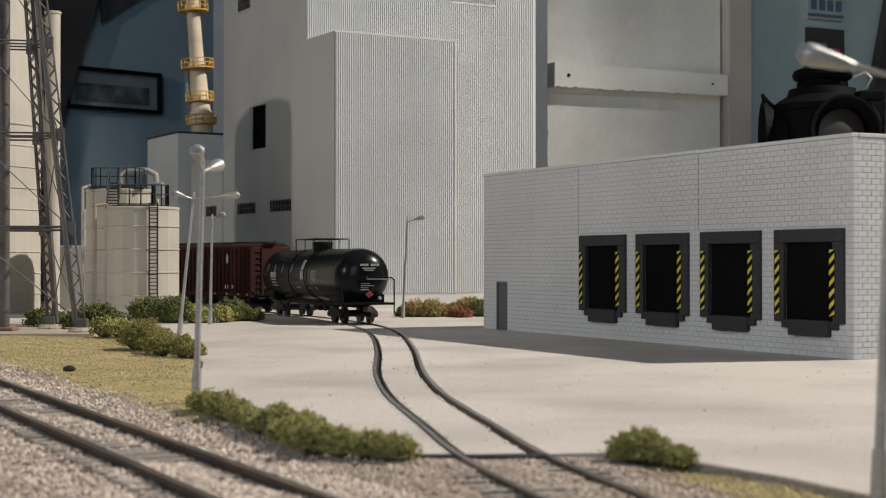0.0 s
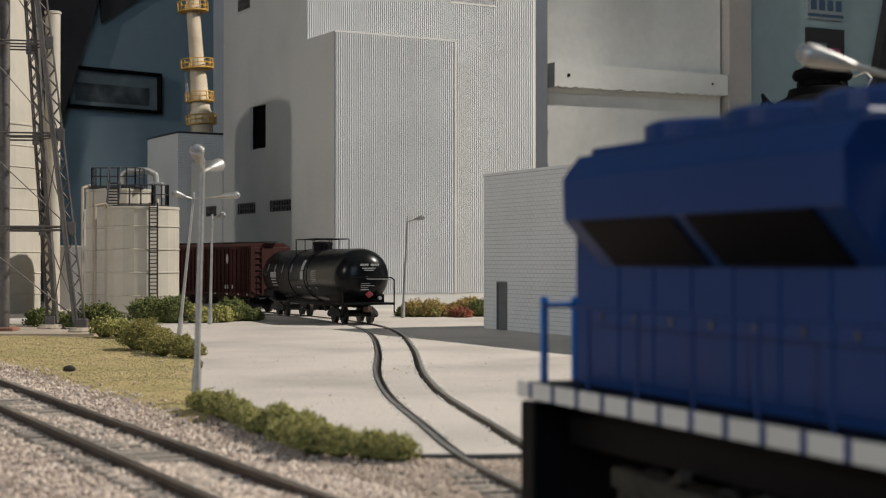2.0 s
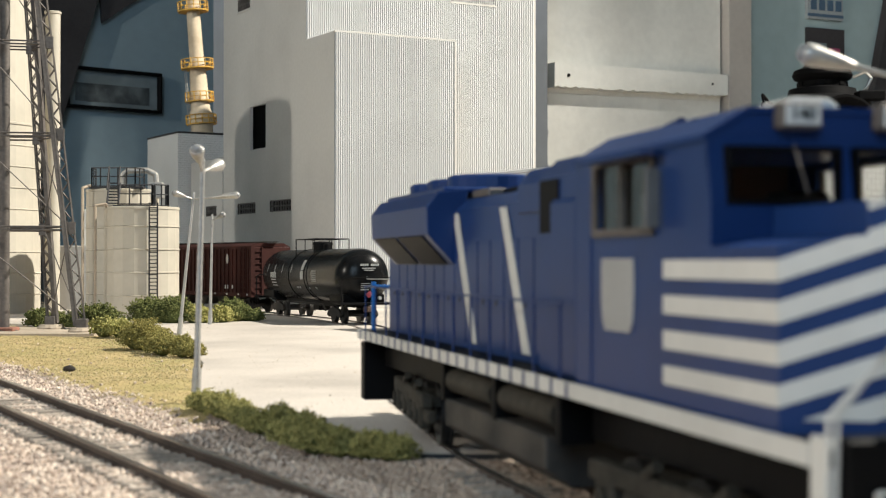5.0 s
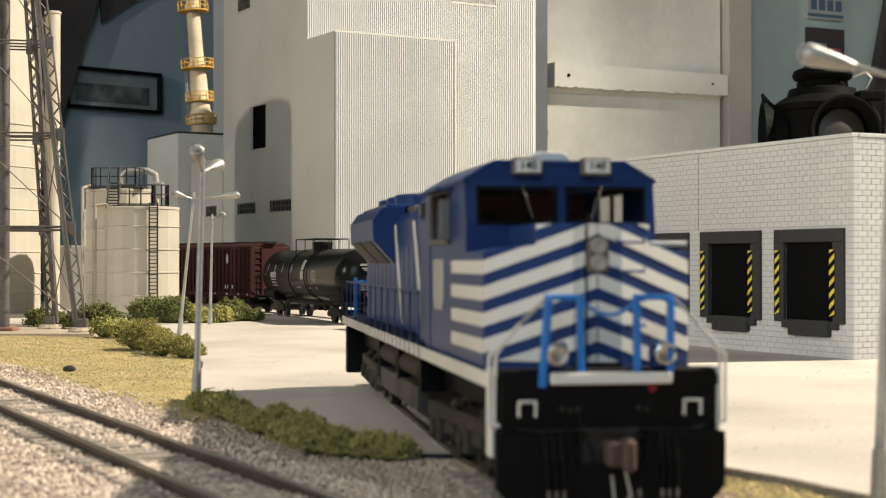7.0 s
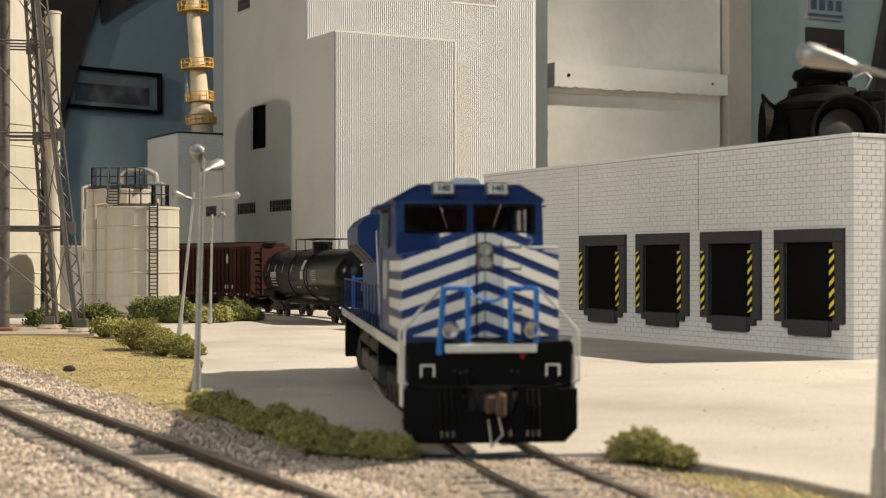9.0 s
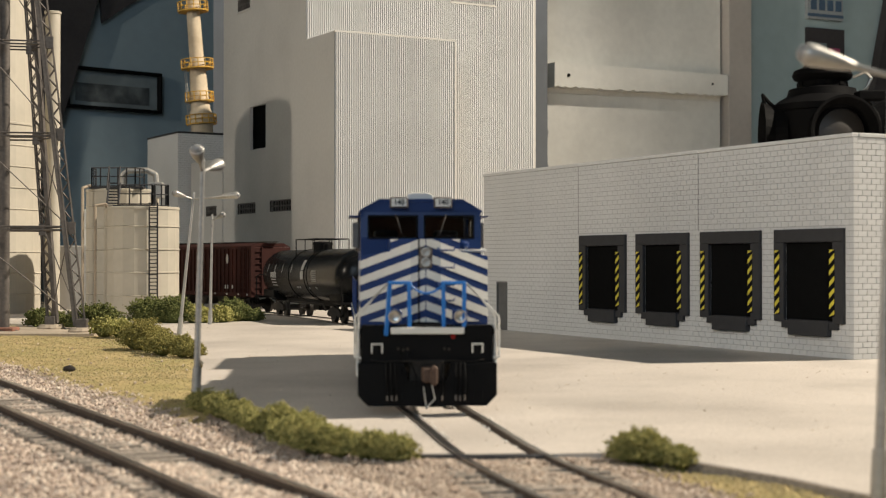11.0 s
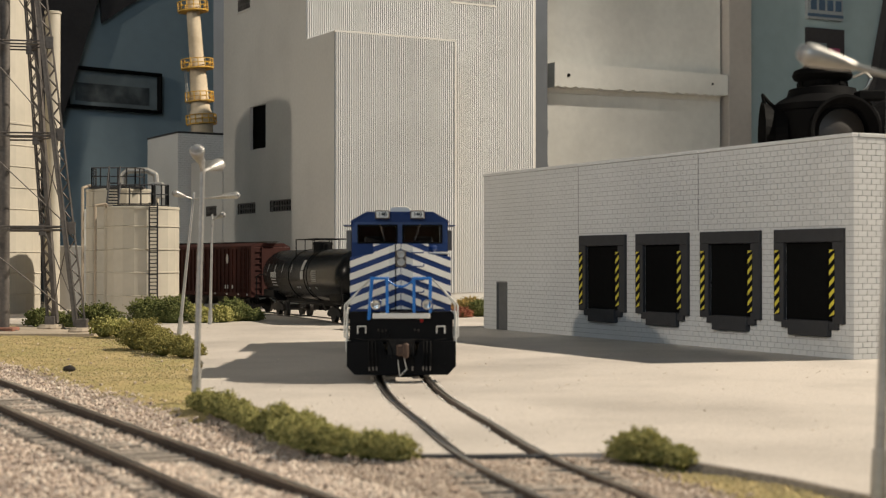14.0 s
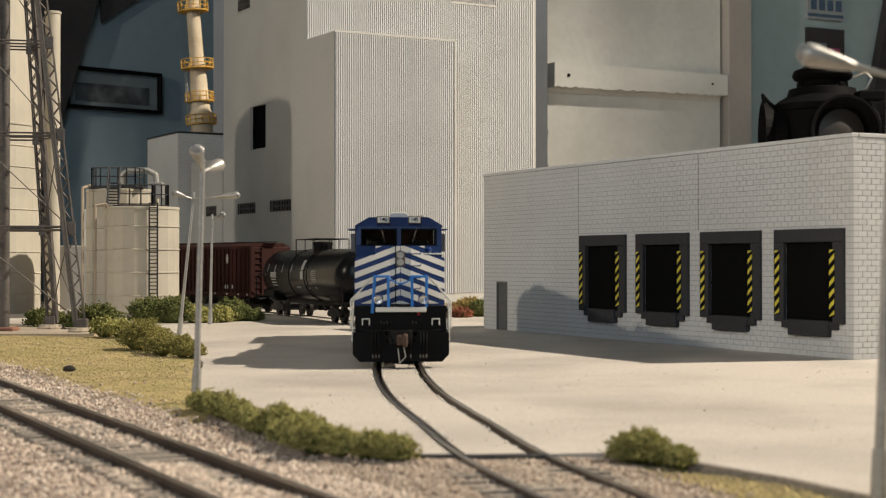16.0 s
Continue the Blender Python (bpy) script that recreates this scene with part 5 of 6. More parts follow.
    # nose
    def nose_top(x):
        x = abs(x)
        return 44.0 if x <= 9.2 else 39.6 + (16.9 - x) * 0.15
    def nose_front(x):
        return -9.0 - max(0.0, abs(x) - 4.0) * 0.5

    def wrap(bm):
        for v in bm.verts:
            v.co.y += nose_front(v.co.x) + 9.0
        return bm
    outline = [(-16.9, 20.9), (16.9, 20.9), (16.9, 39.6), (9.3, 40.8), (9.2, 44.0), (-9.2, 44.0), (-9.3, 40.8), (-16.9, 39.6)]
    bm = along(B(), outline, -36, -9.0)
    cuts = bmesh.ops.bisect_plane(bm, geom=bm.verts[:] + bm.edges[:] + bm.faces[:], plane_co=(4, 0, 0), plane_no=(1, 0, 0))
    bmesh.ops.bisect_plane(bm, geom=bm.verts[:] + bm.edges[:] + bm.faces[:], plane_co=(-4, 0, 0), plane_no=(1, 0, 0))
    for v in bm.verts:
        if v.co.y > -20:
            v.co.y = nose_front(v.co.x)
    part("nose", bm, LOCO_BLUE, loco, "blue nose")
    part("nose_skirt", box(B(), -4, 4, -9.1, -8.8, 20.9, 22.3), BLACK, loco)
    part("door_seam", box(B(), 1.6, 2.0, -9.1, -8.6, 22.4, 44.0), BLACK, loco, "dark gap beside the nose door")
    part("nose_door", box(B(), -2.3, 2.3, -9.1, -8.72, 22.4, 36.5, 0.08), LOCO_BLUE, loco, "blue nose door")
    edges = [15.25 + 4.15 * i for i in range(8)]
    for side in (-1, 1):
        for e in edges:
            band = [(17 * side, e), (0, e + 6.3), (0, e + 8.5), (17 * side, e + 2.2)]
            for lo, hi, top in ((0.12, 4.0, 43.9), (4.0, 9.2, 43.9), (9.2, 16.9, None)):
                q = clip(band, -side, 0, -lo)
                q = clip(q, side, 0, hi) if q else q
                q = clip(q, 0, -1, -22.4) if q else q
                if q and top:
                    q = clip(q, 0, 1, top)
                elif q:
                    q = clip(q, 0.15 * side, 1, 39.5 + 16.9 * 0.15)
                if len(q) > 2:
                    area = abs(sum(a[0] * b[1] - a[1] * b[0] for a, b in zip(q, q[1:] + q[:1]))) / 2
                    if area > 0.3:
                        if side < 0:
                            q = q[::-1]
                        part("chevron_stripe", wrap(along(B(), q, -9.02, -8.66 if lo < 1 else -8.84)), LOCO_WHITE, loco, "white chevron stripe")
        for e in edges[2:6]:
            part("nose_side_stripe", box(B(), min(16.88 * side, 17.05 * side), max(16.88 * side, 17.05 * side), -46.0, -15.4, e, e + 2.2), LOCO_WHITE, loco, "white side stripe")
    # lights on the nose
    hl = part("headlight_casting", box(B(), -1.7, 1.7, -9.2, -8.0, 36.2, 41.8, 0.4), STEEL, loco, "grey headlight casting")
    for z in (40.5, 37.9):
        part("headlight", lathe(B(), [(1.25, -0.5), (1.25, 0.5), (0.95, 0.55), (0.9, 0.1), (0.3, 0.0)], 18, Matrix.Translation((0, -7.9, z)) @ Matrix.Rotation(-math.pi / 2, 4, "X")), SILVER, hl, "dull silver headlight")
    for x in (-8.4, 8.4):
        d = part("ditch_light", box(B(), x - 1.9, x + 1.9, -3.4, -1.2, 21.9, 25.9, 0.5), LOCO_BLUE, loco, "blue ditch light housing")
        part("lens", lathe(B(), [(1.65, -0.5), (1.65, 0.7), (1.3, 0.9), (1.2, 0.2), (0.5, 0.1)], 20, Matrix.Translation((x, -0.9, 24.2)) @ Matrix.Rotation(-math.pi / 2, 4, "X")), CHROME, d, "chrome ditch light")
    for z in (28.0, 32.0, 36.5, 41.0):
        g = B()
        pipe(g, [(-3.2, -8.7, z + 0.6), (-3.4, -7.8, z), (-7.4, -7.8, z), (-7.6, -8.7, z + 0.6)], 0.2)
        part("grab_iron", g, LOCO_BLUE, loco)
    # blue plastic end railings, one leaning, with a chain
    for a, b in (((10.6, -1.0, 19.5), (9.6, -1.2, 32.8)), ((4.6, -1.2, 21.4), (4.7, -1.2, 32.6)), ((-4.2, -1.2, 21.4), (-4.1, -1.2, 32.6)), ((-9.4, -1.2, 21.4), (-9.5, -1.2, 32.6))):
        p = B()
        a, b = Vector(a), Vector(b)
        m = Matrix.Translation(a) @ (b - a).to_track_quat("Z", "Y").to_matrix().to_4x4()
        box(p, -0.65, 0.65, -0.5, 0.5, 0, (b - a).length, 0.15, m)
        part("railing_post", p, TICK_BLUE, loco, "bright blue railing post")
    for x0, x1 in ((3.9, 10.2), (-9.9, -3.5)):
        part("railing_bar", box(B(), x0, x1, -1.6, -0.8, 32.2, 33.1, 0.2), TICK_BLUE, loco, "bright blue railing bar")
    chain = B()
    pts = [(4.4 - 8.4 * i / 12, -1.1, 32.2 - 2.2 * (1 - ((i - 6) / 6) ** 2)) for i in range(13)]
    for p, q in zip(pts, pts[1:]):
        rod(chain, p, q, 0.24, seg=5)
        bmesh.ops.create_icosphere(chain, subdivisions=1, radius=0.42, matrix=Matrix.Translation(p))
    part("safety_chain", chain, TICK_BLUE, loco, "bright blue safety chain")
    for s in (-1, 1):
        for w in (17.6, 18.5):
            r = B()
            pipe(r, [(9.9 * s, -1.3, 32.6), (14 * s, -1.6, 28.6), (w * s, -2.2, 24.0), ((w + 0.1) * s, -2.4, 14.2), (15.0 * s, -2.0, 13.4)], 0.27)
            part("corner_handrail", r, LOCO_WHITE, loco, "white corner handrail")
        side_post = B()
        box(side_post, min(17.3 * s, 18.2 * s), max(17.3 * s, 18.2 * s), -6.5, -3.2, 9, 22.0, 0.2)
        part("step_side", side_post, LOCO_WHITE, loco, "white step side panel")
        for z in (5.5, 9.0, 13.0):
            part("step_tread", box(B(), min(12.5 * s, 17.5 * s), max(12.5 * s, 17.5 * s), -8.2, -3.4, z, z + 0.6), BLACK, loco)
        # rails along the walkway
        hr = B()
        rod(hr, (17.4 * s, -84, 32), (17.4 * s, -243, 32), 0.2, seg=6)
        for i in range(13):
            y = -85 - i * 13.1
            rod(hr, (17.4 * s, y, 21), (17.4 * s, y, 32), 0.22, seg=6)
        part("walkway_handrail", hr, LOCO_BLUE, loco, "thin blue walkway handrail")
        sill = part("sill_stripe", box(B(), min(17.75 * s, 18.1 * s), max(17.75 * s, 18.1 * s), -250, -6.8, 19.2, 21.2), LOCO_WHITE, loco, "white striped side sill")
        for i in range(24):
            y = -246 + i * 7.2
            part("sill_tick", box(B(), min(18.0 * s, 18.18 * s), max(18.0 * s, 18.18 * s), y, y + 1.1, 19.2, 21.2), LOCO_BLUE, sill, "dark blue sill mark")

    # cab
    holes = [(1.2, 14.4, 44.7, 49.7), (-14.4, -1.2, 44.7, 49.7)]
    cab = part("cab", pierced(-16.7, 16.7, 20.9, 50.9, holes, 1.0, lambda u, d, z: (u, -32.5 - d - max(0.0, z - 44.0) * 0.2, z)), LOCO_BLUE, loco, "blue wide-nose cab front")
    for s in (-1, 1):
        part("cab_side", pierced(-80, -33.6, 20.9, 50.9, [(-71, -50, 42, 50)], 0.9, lambda u, d, z: ((16.7 - d) * s, u, z)), LOCO_BLUE, loco)
    part("cab_roof", along(B(), [(-16.7, 50.9), (16.7, 50.9), (11.6, 53.7), (-11.6, 53.7)], -80, -33.9), LOCO_BLUE, loco)
    part("cab_bulkhead", box(B(), -15.7, 15.7, -80, -79, 20.9, 50.9), CAB_BROWN, loco, "brown cab rear wall")
    part("cab_floor", box(B(), -15.7, 15.7, -79, -34, 36, 37), CAB_BROWN, loco)
    part("cab_console", box(B(), 3, 14, -50, -40, 37, 43, 0.5), CAB_BROWN, loco, "brown control desk")
    for x in (-9, 9):
        part("cab_seat", box(B(), x - 3.5, x + 3.5, -66, -60, 37, 47, 0.6), DARK, loco, "dark cab seat")
    part("cab_roof_rim", along(B(), [(-17.2, 50.7), (-11.8, 53.6), (11.8, 53.6), (17.2, 50.7), (17.0, 51.4), (11.6, 54.3), (-11.6, 54.3), (-17.0, 51.4)], -80, -33.5), LOCO_BLUE, loco)
    for s in (-1, 1):
        x0, x1 = sorted((1.2 * s, 14.4 * s))
        w = part("windshield", box(B(), x0, x1, -33.6, -33.3, 44.7, 49.7), CLEAR, loco, "clear windshield pane")
        w.visible_shadow = False
        rim = B()
        for a, b, c, d in ((x0 - 0.4, x1 + 0.4, 49.6, 50.1), (x0 - 0.4, x1 + 0.4, 44.3, 44.8), (x0 - 0.4, x0 + 0.1, 44.8, 49.6), (x1 - 0.1, x1 + 0.4, 44.8, 49.6)):
            box(rim, a, b, -33.7, -32.3, c, d)
        part("windshield_frame", rim, BLACK, w, "thin black window gasket")
        wiper = B()
        rod(wiper, (7 * s, -31.9, 50.2), (5.2 * s, -31.9, 45.4), 0.14, seg=4)
        part("wiper", wiper, STEEL, w)
        xa, xb = sorted((3.6 * s, 8.6 * s))
        nb = part("number_board", box(B(), xa, xb, -34.6, -31.6, 51.9, 54.7, 0.25), STEEL, loco, "dark number board box")
        part("number_panel", box(B(), xa + 0.4, xb - 0.4, -31.62, -31.4, 52.3, 54.3), LOCO_WHITE, nb, "white panel with black number")
        tx = bpy.data.curves.new("number", "FONT")
        tx.body, tx.size, tx.align_x, tx.align_y = "140", 2.0 * MM, "CENTER", "CENTER"
        tx.extrude, tx.offset = 0.06 * MM, 0.02 * MM
        tx.materials.append(BLACK)
        tob = new("number_text", tx)
        tob.parent = nb
        tob.matrix_local = at_mm((xa + xb) / 2, -31.25, 53.3, 180, 90)
        # side window, mirror shade and door
        xs0, xs1 = sorted((16.5 * s, 16.95 * s))
        sw = part("side_window", box(B(), min(16.2 * s, 16.4 * s), max(16.2 * s, 16.4 * s), -71, -50, 42, 50), CLEAR, loco, "clear cab side window")
        sw.visible_shadow = False
        rim = B()
        for a, b, c, d in ((-71.8, -49.2, 49.8, 50.8), (-71.8, -49.2, 41.2, 42.2), (-71.8, -70.6, 42.2, 49.8), (-50.4, -49.2, 42.2, 49.8), (-61, -60.2, 42.2, 49.8)):
            box(rim, min(16.5 * s, 17.2 * s), max(16.5 * s, 17.2 * s), a, b, c, d)
        part("window_frame", rim, STEEL, sw, "grey window frame")
        part("side_mirror", box(B(), min(17.1 * s, 18.9 * s), max(17.1 * s, 18.9 * s), -47.6, -46.8, 42.0, 48.6, 0.15), DOOR_GREY, loco, "small grey side mirror")
        part("sunshade", box(B(), min(16.7 * s, 19.9 * s), max(16.7 * s, 19.9 * s), -68, -46, 50.0, 50.35), LOCO_BLUE, loco, "thin sunshade over the side window")
        badge = prism(B(), [(-68.5, 38.4), (-56.5, 38.4), (-56.4, 34.0), (-56.8, 30.4), (-58.0, 29.0), (-67.0, 29.0), (-68.2, 30.4), (-68.6, 34.0)], min(16.6 * s, 16.9 * s), max(16.6 * s, 16.9 * s), Matrix(((0, 0, 1, 0), (1, 0, 0, 0), (0, 1, 0, 0), (0, 0, 0, 1))))
        part("cab_emblem", badge, LETTER, loco, "pale shield-shaped emblem")
        part("cab_door", box(B(), min(16.6 * s, 16.9 * s), max(16.6 * s, 16.9 * s), -79, -73, 21.4, 48, 0.08), LOCO_BLUE, loco)
    ac = along(B(), [(-4.2, 53.6), (3.6, 53.6), (3.4, 55.6), (2.2, 56.4), (-2.6, 56.4), (-3.9, 55.6)], -68, -42, 0.3)
    part("air_conditioner", ac, LOCO_WHITE, loco, "white roof air conditioner")
    horn = lathe(B(), [(0.5, 0), (0.6, 1.0), (1.5, 1.6), (1.5, 2.4), (0.8, 3.0)], 14, Matrix.Translation((-11, -22, 40.6)))
    part("bell", horn, LOCO_BLUE, loco, "blue bell on the nose top")
    part("nose_ledge", box(B(), -16.7, -9.4, -32, -15, 40.6, 41.3, 0.2), LOCO_WHITE, loco, "white nose shoulder")
    hm = B()
    for i in range(3):
        rod(hm, (-3 + 2.2 * i, -84, 56.5), (-3 + 2.2 * i, -78, 56.5), 0.4, 0.9, 10)
    box(hm, -3.6, 2.2, -84.5, -83.5, 53, 56.4)
    part("air_horn", hm, LOCO_BLUE, loco, "blue air horn")

    # cabinets and hood
    part("electrical_cabinet", along(B(), [(-13.5, 20.9), (13.5, 20.9), (13.5, 50.5), (10.5, 53.2), (-10.5, 53.2), (-13.5, 50.5)], -108, -80.2), LOCO_BLUE, loco, "blue electrical cabinet")
    part("hood", along(B(), [(-10.6, 20.9), (10.6, 20.9), (10.6, 48), (8, 50), (-8, 50), (-10.6, 48)], -246, -108.2), LOCO_BLUE, loco, "blue engine hood")
    for s in (-1, 1):
        for y in (-82, -97):
            part("cabinet_door", box(B(), min(13.4 * s, 13.7 * s), max(13.4 * s, 13.7 * s), y - 9.5, y, 21, 38, 0.08), LOCO_BLUE, loco)
        part("intake_grille", box(B(), min(13.4 * s, 13.8 * s), max(13.4 * s, 13.8 * s), -107, -97.5, 42.5, 50.0, 0.1), BLACK, loco, "black intake grille")
        part("blower_duct", box(B(), min(13.4 * s, 15.6 * s), max(13.4 * s, 15.6 * s), -96, -83, 20.9, 47, 0.6), LOCO_BLUE, loco, "blue blower duct")
        for i in range(14):
            y = -111 - i * 9.4
            part("hood_door", box(B(), min(10.5 * s, 10.8 * s), max(10.5 * s, 10.8 * s), y - 8.6, y, 22, 42, 0.08), LOCO_BLUE, loco)
            part("latch", box(B(), min(10.7 * s, 11.1 * s), max(10.7 * s, 11.1 * s), y - 4.8, y - 4.2, 30, 30.9), STEEL, loco, "small worn steel latch")
        for y0 in (-175, -139):
            for k in range(2):
                bm = B()
                a = 10.8 * s
                o = [(y0 - 2.4 + 7.4 * k, 47.4 - 12.6 * k), (y0 + 2.2 + 7.4 * k, 47.4 - 12.6 * k), (y0 + 9.6 + 7.4 * k, 34.8 - 12.6 * k), (y0 + 5.0 + 7.4 * k, 34.8 - 12.6 * k)]
                prism(bm, o, min(a, a + 0.12 * s), max(a, a + 0.12 * s), Matrix(((0, 0, 1, 0), (1, 0, 0, 0), (0, 1, 0, 0), (0, 0, 0, 1))))
                part("diagonal_stripe", bm, LOCO_WHITE, loco, "white diagonal hood stripe")
        # flared radiator wing, with its dark screens below
        w = along(B(), [(10.0 * s, 36.5), (16.6 * s, 43.5), (16.8 * s, 48.6), (14.4 * s, 51.4), (8 * s, 52.0)], -238, -176, 0.2)
        wing = part("radiator_wing", w, LOCO_BLUE, loco, "flared blue radiator housing")
        for y0, y1 in ((-233, -209), (-206, -181)):
            bm = B()
            prism(bm, [(y0, 0), (y1, 0), (y1, 8.0), (y0, 8.0)], 0.0, 0.2, Matrix.Translation((11.2 * s, 0, 37.6)) @ Matrix(((0, 0.69 * s, 0.72 * s, 0), (1, 0, 0, 0), (0, 0.73, -0.7, 0), (0, 0, 0, 1))))
            part("radiator_screen", bm, BLACK, wing, "black radiator screen")
    part("radiator_roof", box(B(), -13, 13, -237, -177, 51.4, 52.4, 0.3), LOCO_BLUE, loco)
    for y in (-226, -206.5, -187.5):
        f = part("radiator_fan", lathe(B(), [(9.4, 0), (9.4, 2.6), (8.6, 3.0), (8.0, 2.4), (1.5, 2.2)], 26, Matrix.Translation((0, y, 52.2))), LOCO_BLUE, loco, "round roof fan")
    part("exhaust", box(B(), -5, 5, -160, -148, 50, 51.4, 0.3), BLACK, loco, "black exhaust stack")
    part("blower_housing", along(B(), [(-11.2, 46), (11.2, 46), (11.2, 50.4), (9, 52.9), (-9, 52.9), (-11.2, 50.4)], -128.5, -108.3, 0.2), LOCO_BLUE, loco, "blue raised roof housing")
    for y in (-144, -136):
        part("roof_hatch", box(B(), -6, 6, y - 3.4, y + 3.4, 49.9, 50.7, 0.2), LOCO_BLUE, loco, "low blue roof hatch")
    part("walkway_grating", box(B(), -7.4, 7.4, -175, -162, 50, 51.6, 0.3), STEEL, loco, "grey roof screens")
    part("rear_light", box(B(), -1.7, 1.7, -246.8, -245.8, 42, 47, 0.3), STEEL, loco)
    for x in (-14, -9, 9, 14):
        part("rear_railing_post", box(B(), x - 0.5, x + 0.5, -250, -249.2, 21, 33, 0.1), TICK_BLUE, loco, "bright blue railing post")
    for x0, x1 in ((-14, -9), (9, 14)):
        part("rear_railing_bar", box(B(), x0, x1, -250, -249.2, 31.4, 32.2, 0.1), TICK_BLUE, loco, "bright blue railing bar")
    # tank and air reservoirs
    bm = along(B(), [(-16.2, 12.0), (16.2, 12.0), (16.2, 7.0), (12, 4.0), (-12, 4.0), (-16.2, 7.0)], -162, -96, 0.3)
    part("fuel_tank", bm, DUSTY, loco, "dusty dark fuel tank")
    for s in (-1, 1):
        part("air_reservoir", rod(B(), (14.4 * s, -160, 15.6), (14.4 * s, -128, 15.6), 2.3, seg=14), TRUCK_DUST, loco, "long dusty air reservoir", smooth=True)
        part("air_reservoir", rod(B(), (14.4 * s, -122, 15.6), (14.4 * s, -92, 15.6), 2.3, seg=14), TRUCK_DUST, loco, "long dusty air reservoir", smooth=True)
        for y in (-163, -125, -89):
            part("hanger", box(B(), min(11 * s, 16.6 * s), max(11 * s, 16.6 * s), y - 1.2, y + 1.2, 11.6, 19.4, 0.2), BLACK, loco, "black frame hanger")


locomotive()


def stand_taller(ob):
    """Raise the upper works: the sill by half a millimetre, the roof by nearly two."""
    z = np.empty(len(ob.data.vertices) * 3)
    ob.data.vertices.foreach_get("co", z)
    z[2::3] = MM * np.interp(z[2::3] / MM, (-10.0, 18.0, 21.4, 44.5, 50.0, 55.0, 60.0), (-10.0, 18.0, 21.9, 45.2, 51.5, 56.9, 61.9))
    ob.data.vertices.foreach_set("co", z)
    ob.data.update()


for ob in loco.children_recursive:
    if ob.type == "MESH":
        stand_taller(ob)
    else:
        ob.location.z += 1.8 * MM
TRUCKS = []


def loco_truck(y):
    """A six-wheel truck; its wheelsets roll."""
    tr = part("truck", B(), TRUCK_DUST, loco, "dusty six-wheel truck", at=at_mm(0, y, 0))
    bm = B()
    for x in (-13.2, 13.2):
        box(bm, x - 1.2, x + 1.2, -27, 27, 8.2, 11.0, 0.3)
        for a in (-21, 0, 21):
            box(bm, x - 1.4, x + 1.4, a - 3.2, a + 3.2, 3.6, 9.6, 0.5)
            box(bm, x - 1.0, x + 1.0, a + 6, a + 13, 5.6, 8.2, 0.4)
            rod(bm, (x - 2.0, a, 6.2), (x + 2.0, a, 6.2), 1.7, seg=12)
        for a in (-10.5, 10.5):
            rod(bm, (x * 1.03, a, 9.5), (x * 1.03, a + 6, 12.8), 0.9, seg=8)
    box(bm, -13, 13, -25, 25, 8.4, 10.4)
    tr.data = mesh("truck", bm, TRUCK_DUST)
    wheels = []
    for a in (-21, 0, 21):
        bm = B()
        rod(bm, (-11.5, 0, 0), (11.5, 0, 0), 1.3, seg=10)
        for x in (-9.0, 9.0):
            s = 1 if x > 0 else -1
            m = Matrix.Translation((x, 0, 0)) @ Matrix.Rotation(-math.pi / 2 * s, 4, "Y")
            lathe(bm, [(1.5, -1.4), (3.2, -1.0), (5.3, -1.2), (5.9, -1.1), (5.75, 0.8), (6.5, 0.9), (6.5, 1.5), (2, 1.5)], 24, m)
            for k in range(6):
                q = k * math.tau / 6
                rod(bm, (x + 0.9 * s, 3.6 * math.cos(q), 3.6 * math.sin(q)), (x + 1.35 * s, 3.6 * math.cos(q), 3.6 * math.sin(q)), 0.5, seg=6)
        wheels.append((part("wheelset", bm, WHEEL_STEEL, tr, "steel wheels on their axle", at=at_mm(0, a, 5.75)), a))
    TRUCKS.append((tr, y, wheels))


FRONT_TRUCK, REAR_TRUCK = 52.0, 206.0
loco_truck(-FRONT_TRUCK)
loco_truck(-REAR_TRUCK)


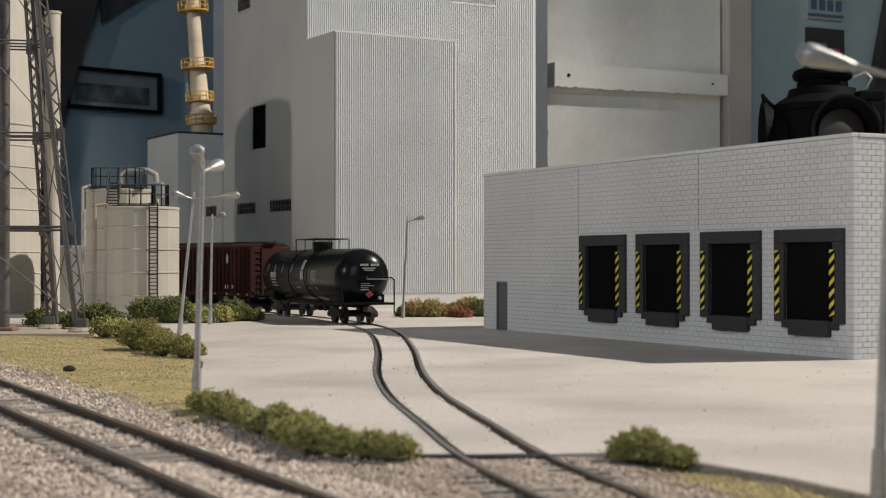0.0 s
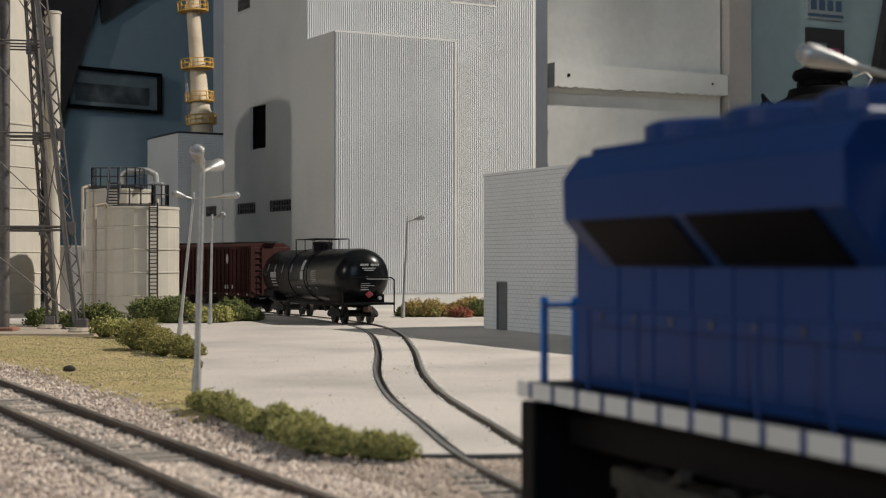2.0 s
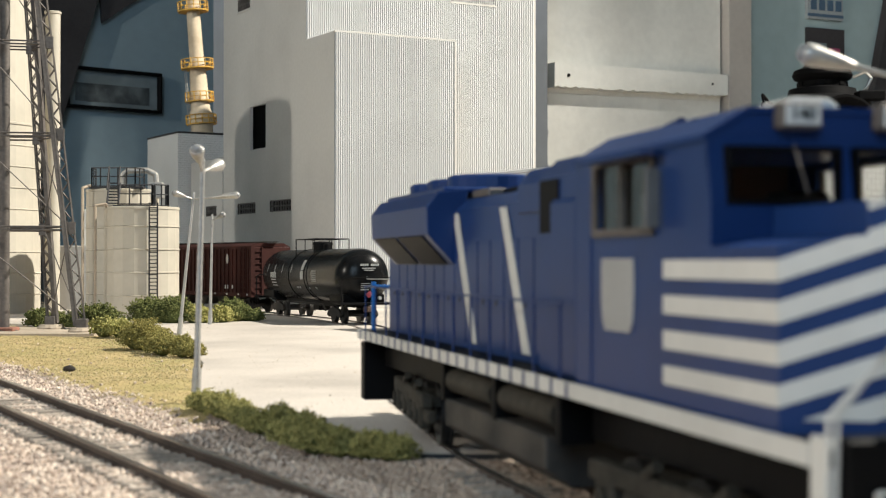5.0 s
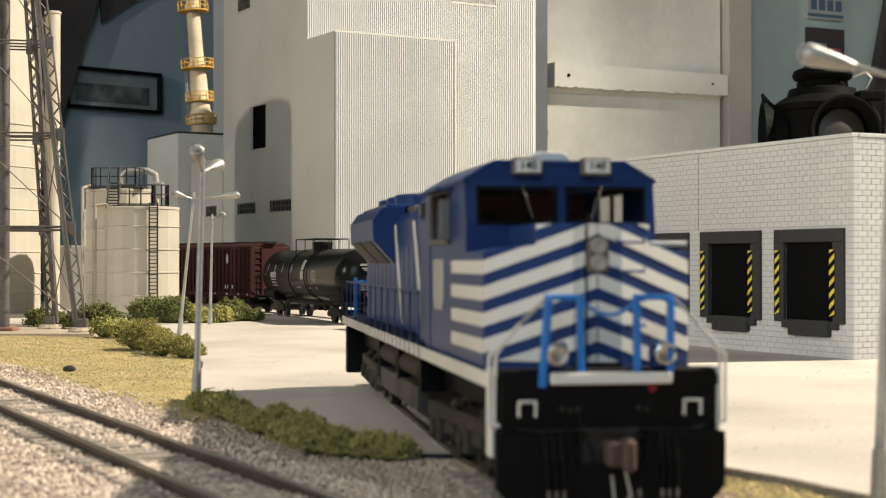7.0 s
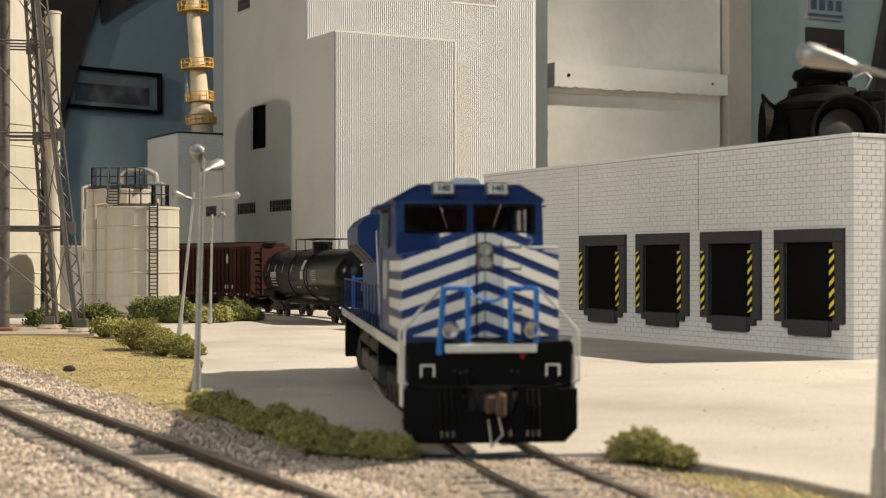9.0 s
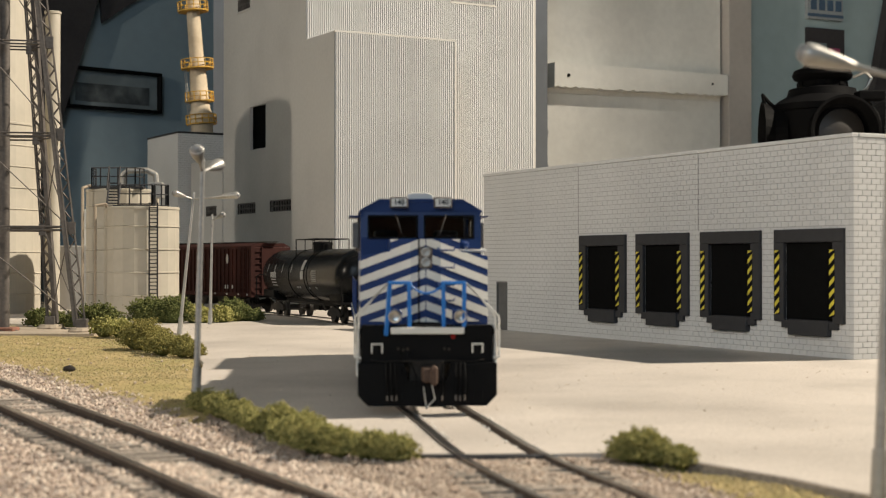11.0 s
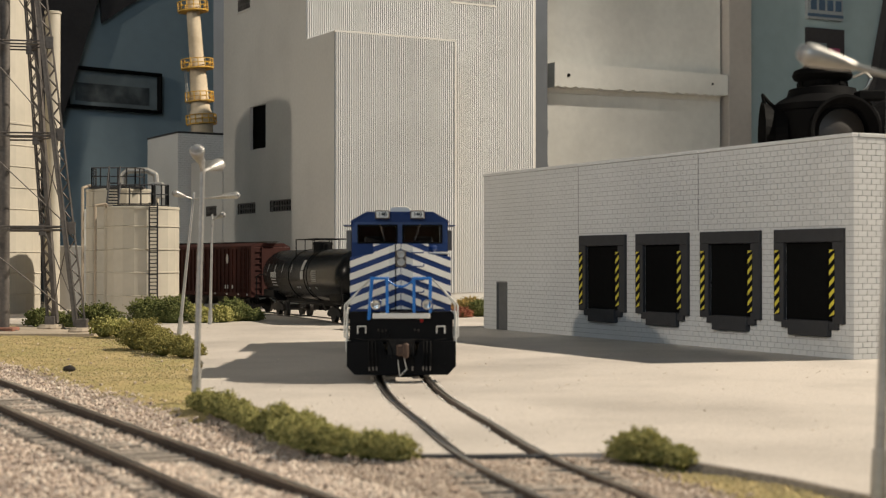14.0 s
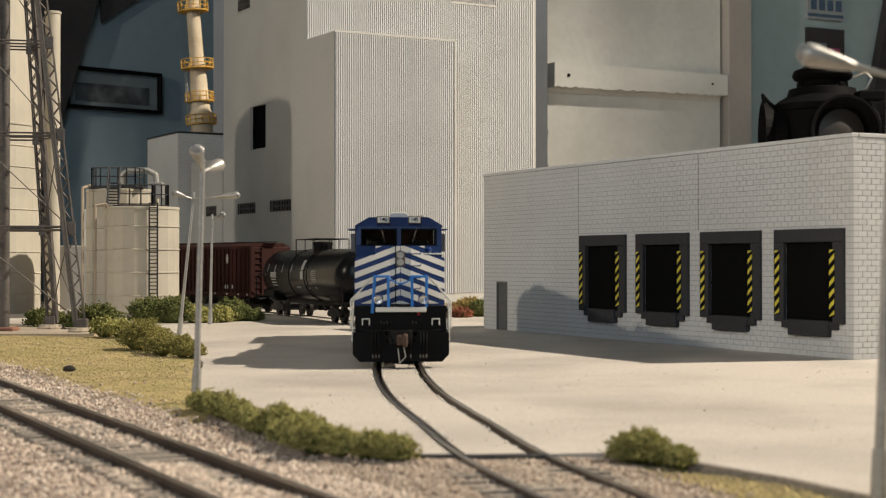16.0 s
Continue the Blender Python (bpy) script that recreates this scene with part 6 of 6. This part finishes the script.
# ---- the warehouse's blocks: each proud of the mortar ----
def blocks():
    H, L, J = 2.345, 4.70, 0.22
    holes = [(15.9, 28.9, -1, 27.1)] + [(d + 0.3, d + 43.0, 13.7, 52.0) for d in DOCKS] + [(d + 5.2, d + 39.3, 11.2, 13.8) for d in DOCKS] + [(d + 10.3, d + 34.6, 8.3, 11.4) for d in DOCKS]
    near, rest = [], []
    for face, end in (("front", LONG), ("side", 120.0)):
        for i in range(38):
            z0, z1 = -0.4 + i * H, -0.4 + (i + 1) * H - J
            spans = [(a, b) for a, b, c, d in holes if c < (z0 + z1) / 2 < d] if face == "front" else []
            u = end + (L / 2 if i % 2 else 0)
            while u > 0:
                cuts = [(max(u - L + J, 0.0), min(u, end))]
                for a, b in spans:
                    cuts = [s for p, q in cuts for s in ((p, min(q, a)), (max(p, b), q)) if s[1] - s[0] > 0.35]
                for p, q in cuts:
                    (near if (face == "front" and p > LONG - 21.5) or (face == "side" and end - q < 18.5 - 2) else rest).append((face, p, q, z0, min(z1, TALL)))
                u -= L
    shared = {}

    def corners(face, p, q, z0, z1):
        if face == "front":
            return (p, q, -0.06, 0.125, z0, z1)
        return (LONG - 0.125, LONG + 0.22, 120.0 - q + 0.0, 120.0 - p, z0, z1)

    for b in near:
        x0, x1, y0, y1, z0, z1 = corners(*b)
        key = (b[0], round(x1 - x0, 2), round(y1 - y0, 2), round(z1 - z0, 2))
        if key not in shared:
            shared[key] = mesh("block", box(B(), 0, x1 - x0, 0, y1 - y0, 0, z1 - z0), BLOCK)
        ob = new("block", shared[key])
        ob.parent = shell
        ob.matrix_local = at_mm(x0, y0, z0)
    v, f = [], []
    for b in rest:
        x0, x1, y0, y1, z0, z1 = corners(*b)
        o = len(v)
        v += [(x0, y0, z0), (x1, y0, z0), (x1, y1, z0), (x0, y1, z0), (x0, y0, z1), (x1, y0, z1), (x1, y1, z1), (x0, y1, z1)]
        f += [(o, o + 1, o + 5, o + 4), (o + 1, o + 2, o + 6, o + 5), (o + 2, o + 3, o + 7, o + 6), (o + 3, o, o + 4, o + 7), (o + 4, o + 5, o + 6, o + 7), (o + 3, o + 2, o + 1, o)]
    chance = random.Random(17)
    pits = B()
    for face, p, q, z0, z1 in near + rest:
        if face == "front" and z0 > 52 and q - p > 3 and chance.random() < 0.28:
            x, z, r = (p + q) / 2 + chance.uniform(-0.8, 0.8), (z0 + z1) / 2 + chance.uniform(-0.3, 0.3), chance.uniform(0.16, 0.34)
            box(pits, x - r, x + r, -0.085, -0.05, z - r, z + r * chance.uniform(0.4, 1.0))
    tagged(part("pits", pits, MORTAR, warehouse, "small dark pits in the paint"), kind="stuff")
    me = bpy.data.meshes.new("blockwork")
    me.from_pydata((np.array(v) * MM).tolist(), [], f)
    me.materials.append(BLOCK)
    ob = new("blockwork", me)
    ob.parent = warehouse
    tagged(ob, "white painted concrete blocks", kind="stuff")


blocks()


# ---- what moves ----
FRONT = [(0.0, 131), (1.0, 188), (2.0, 251), (3.0, 311), (4.0, 363), (5.2, 424), (6.4, 482), (7.0, 505.5), (8.0, 543.5), (9.0, 585), (10.2, 634),
         (11.5, 683), (12.5, 721.5), (13.5, 754), (14.5, 785), (16.0, 833)]


def nose_at(t):
    """How far along the line the locomotive's pilot is."""
    ts, ss = [a for a, _ in FRONT], [b for _, b in FRONT]
    v = np.gradient(ss, ts)
    i = min(max(int(np.searchsorted(ts, t)) - 1, 0), len(ts) - 2)
    h = ts[i + 1] - ts[i]
    u = (t - ts[i]) / h
    return ((1 + 2 * u) * (1 - u) ** 2 * ss[i] + u * (1 - u) ** 2 * h * v[i] + u * u * (3 - 2 * u) * ss[i + 1] + u * u * (u - 1) * h * v[i + 1])


def heading(s):
    d = on_line(s - 4) - on_line(s + 4)
    return math.degrees(math.atan2(d.y, d.x)) - 90


def motions():
    times = [0.5 * i for i in range(33)]
    walk(loco, [(t, rail_pose(nose_at(t), FRONT_TRUCK, REAR_TRUCK)) for t in times])
    fine = [round(0.1 * i, 2) for i in range(161)]
    for tr, y, wheels in TRUCKS:
        rows = []
        for t in times:
            s = nose_at(t)
            body = rail_pose(s, FRONT_TRUCK, REAR_TRUCK).to_euler().z
            rows.append((t, at_mm(0, y, 0, (heading(s - y) - math.degrees(body) + 180) % 360 - 180)))
        walk(tr, rows)
        for w, a in wheels:
            walk(w, [(t, at_mm(0, a, 5.75, 0, math.degrees((nose_at(t) - nose_at(0)) / 5.75))) for t in fine])


motions()
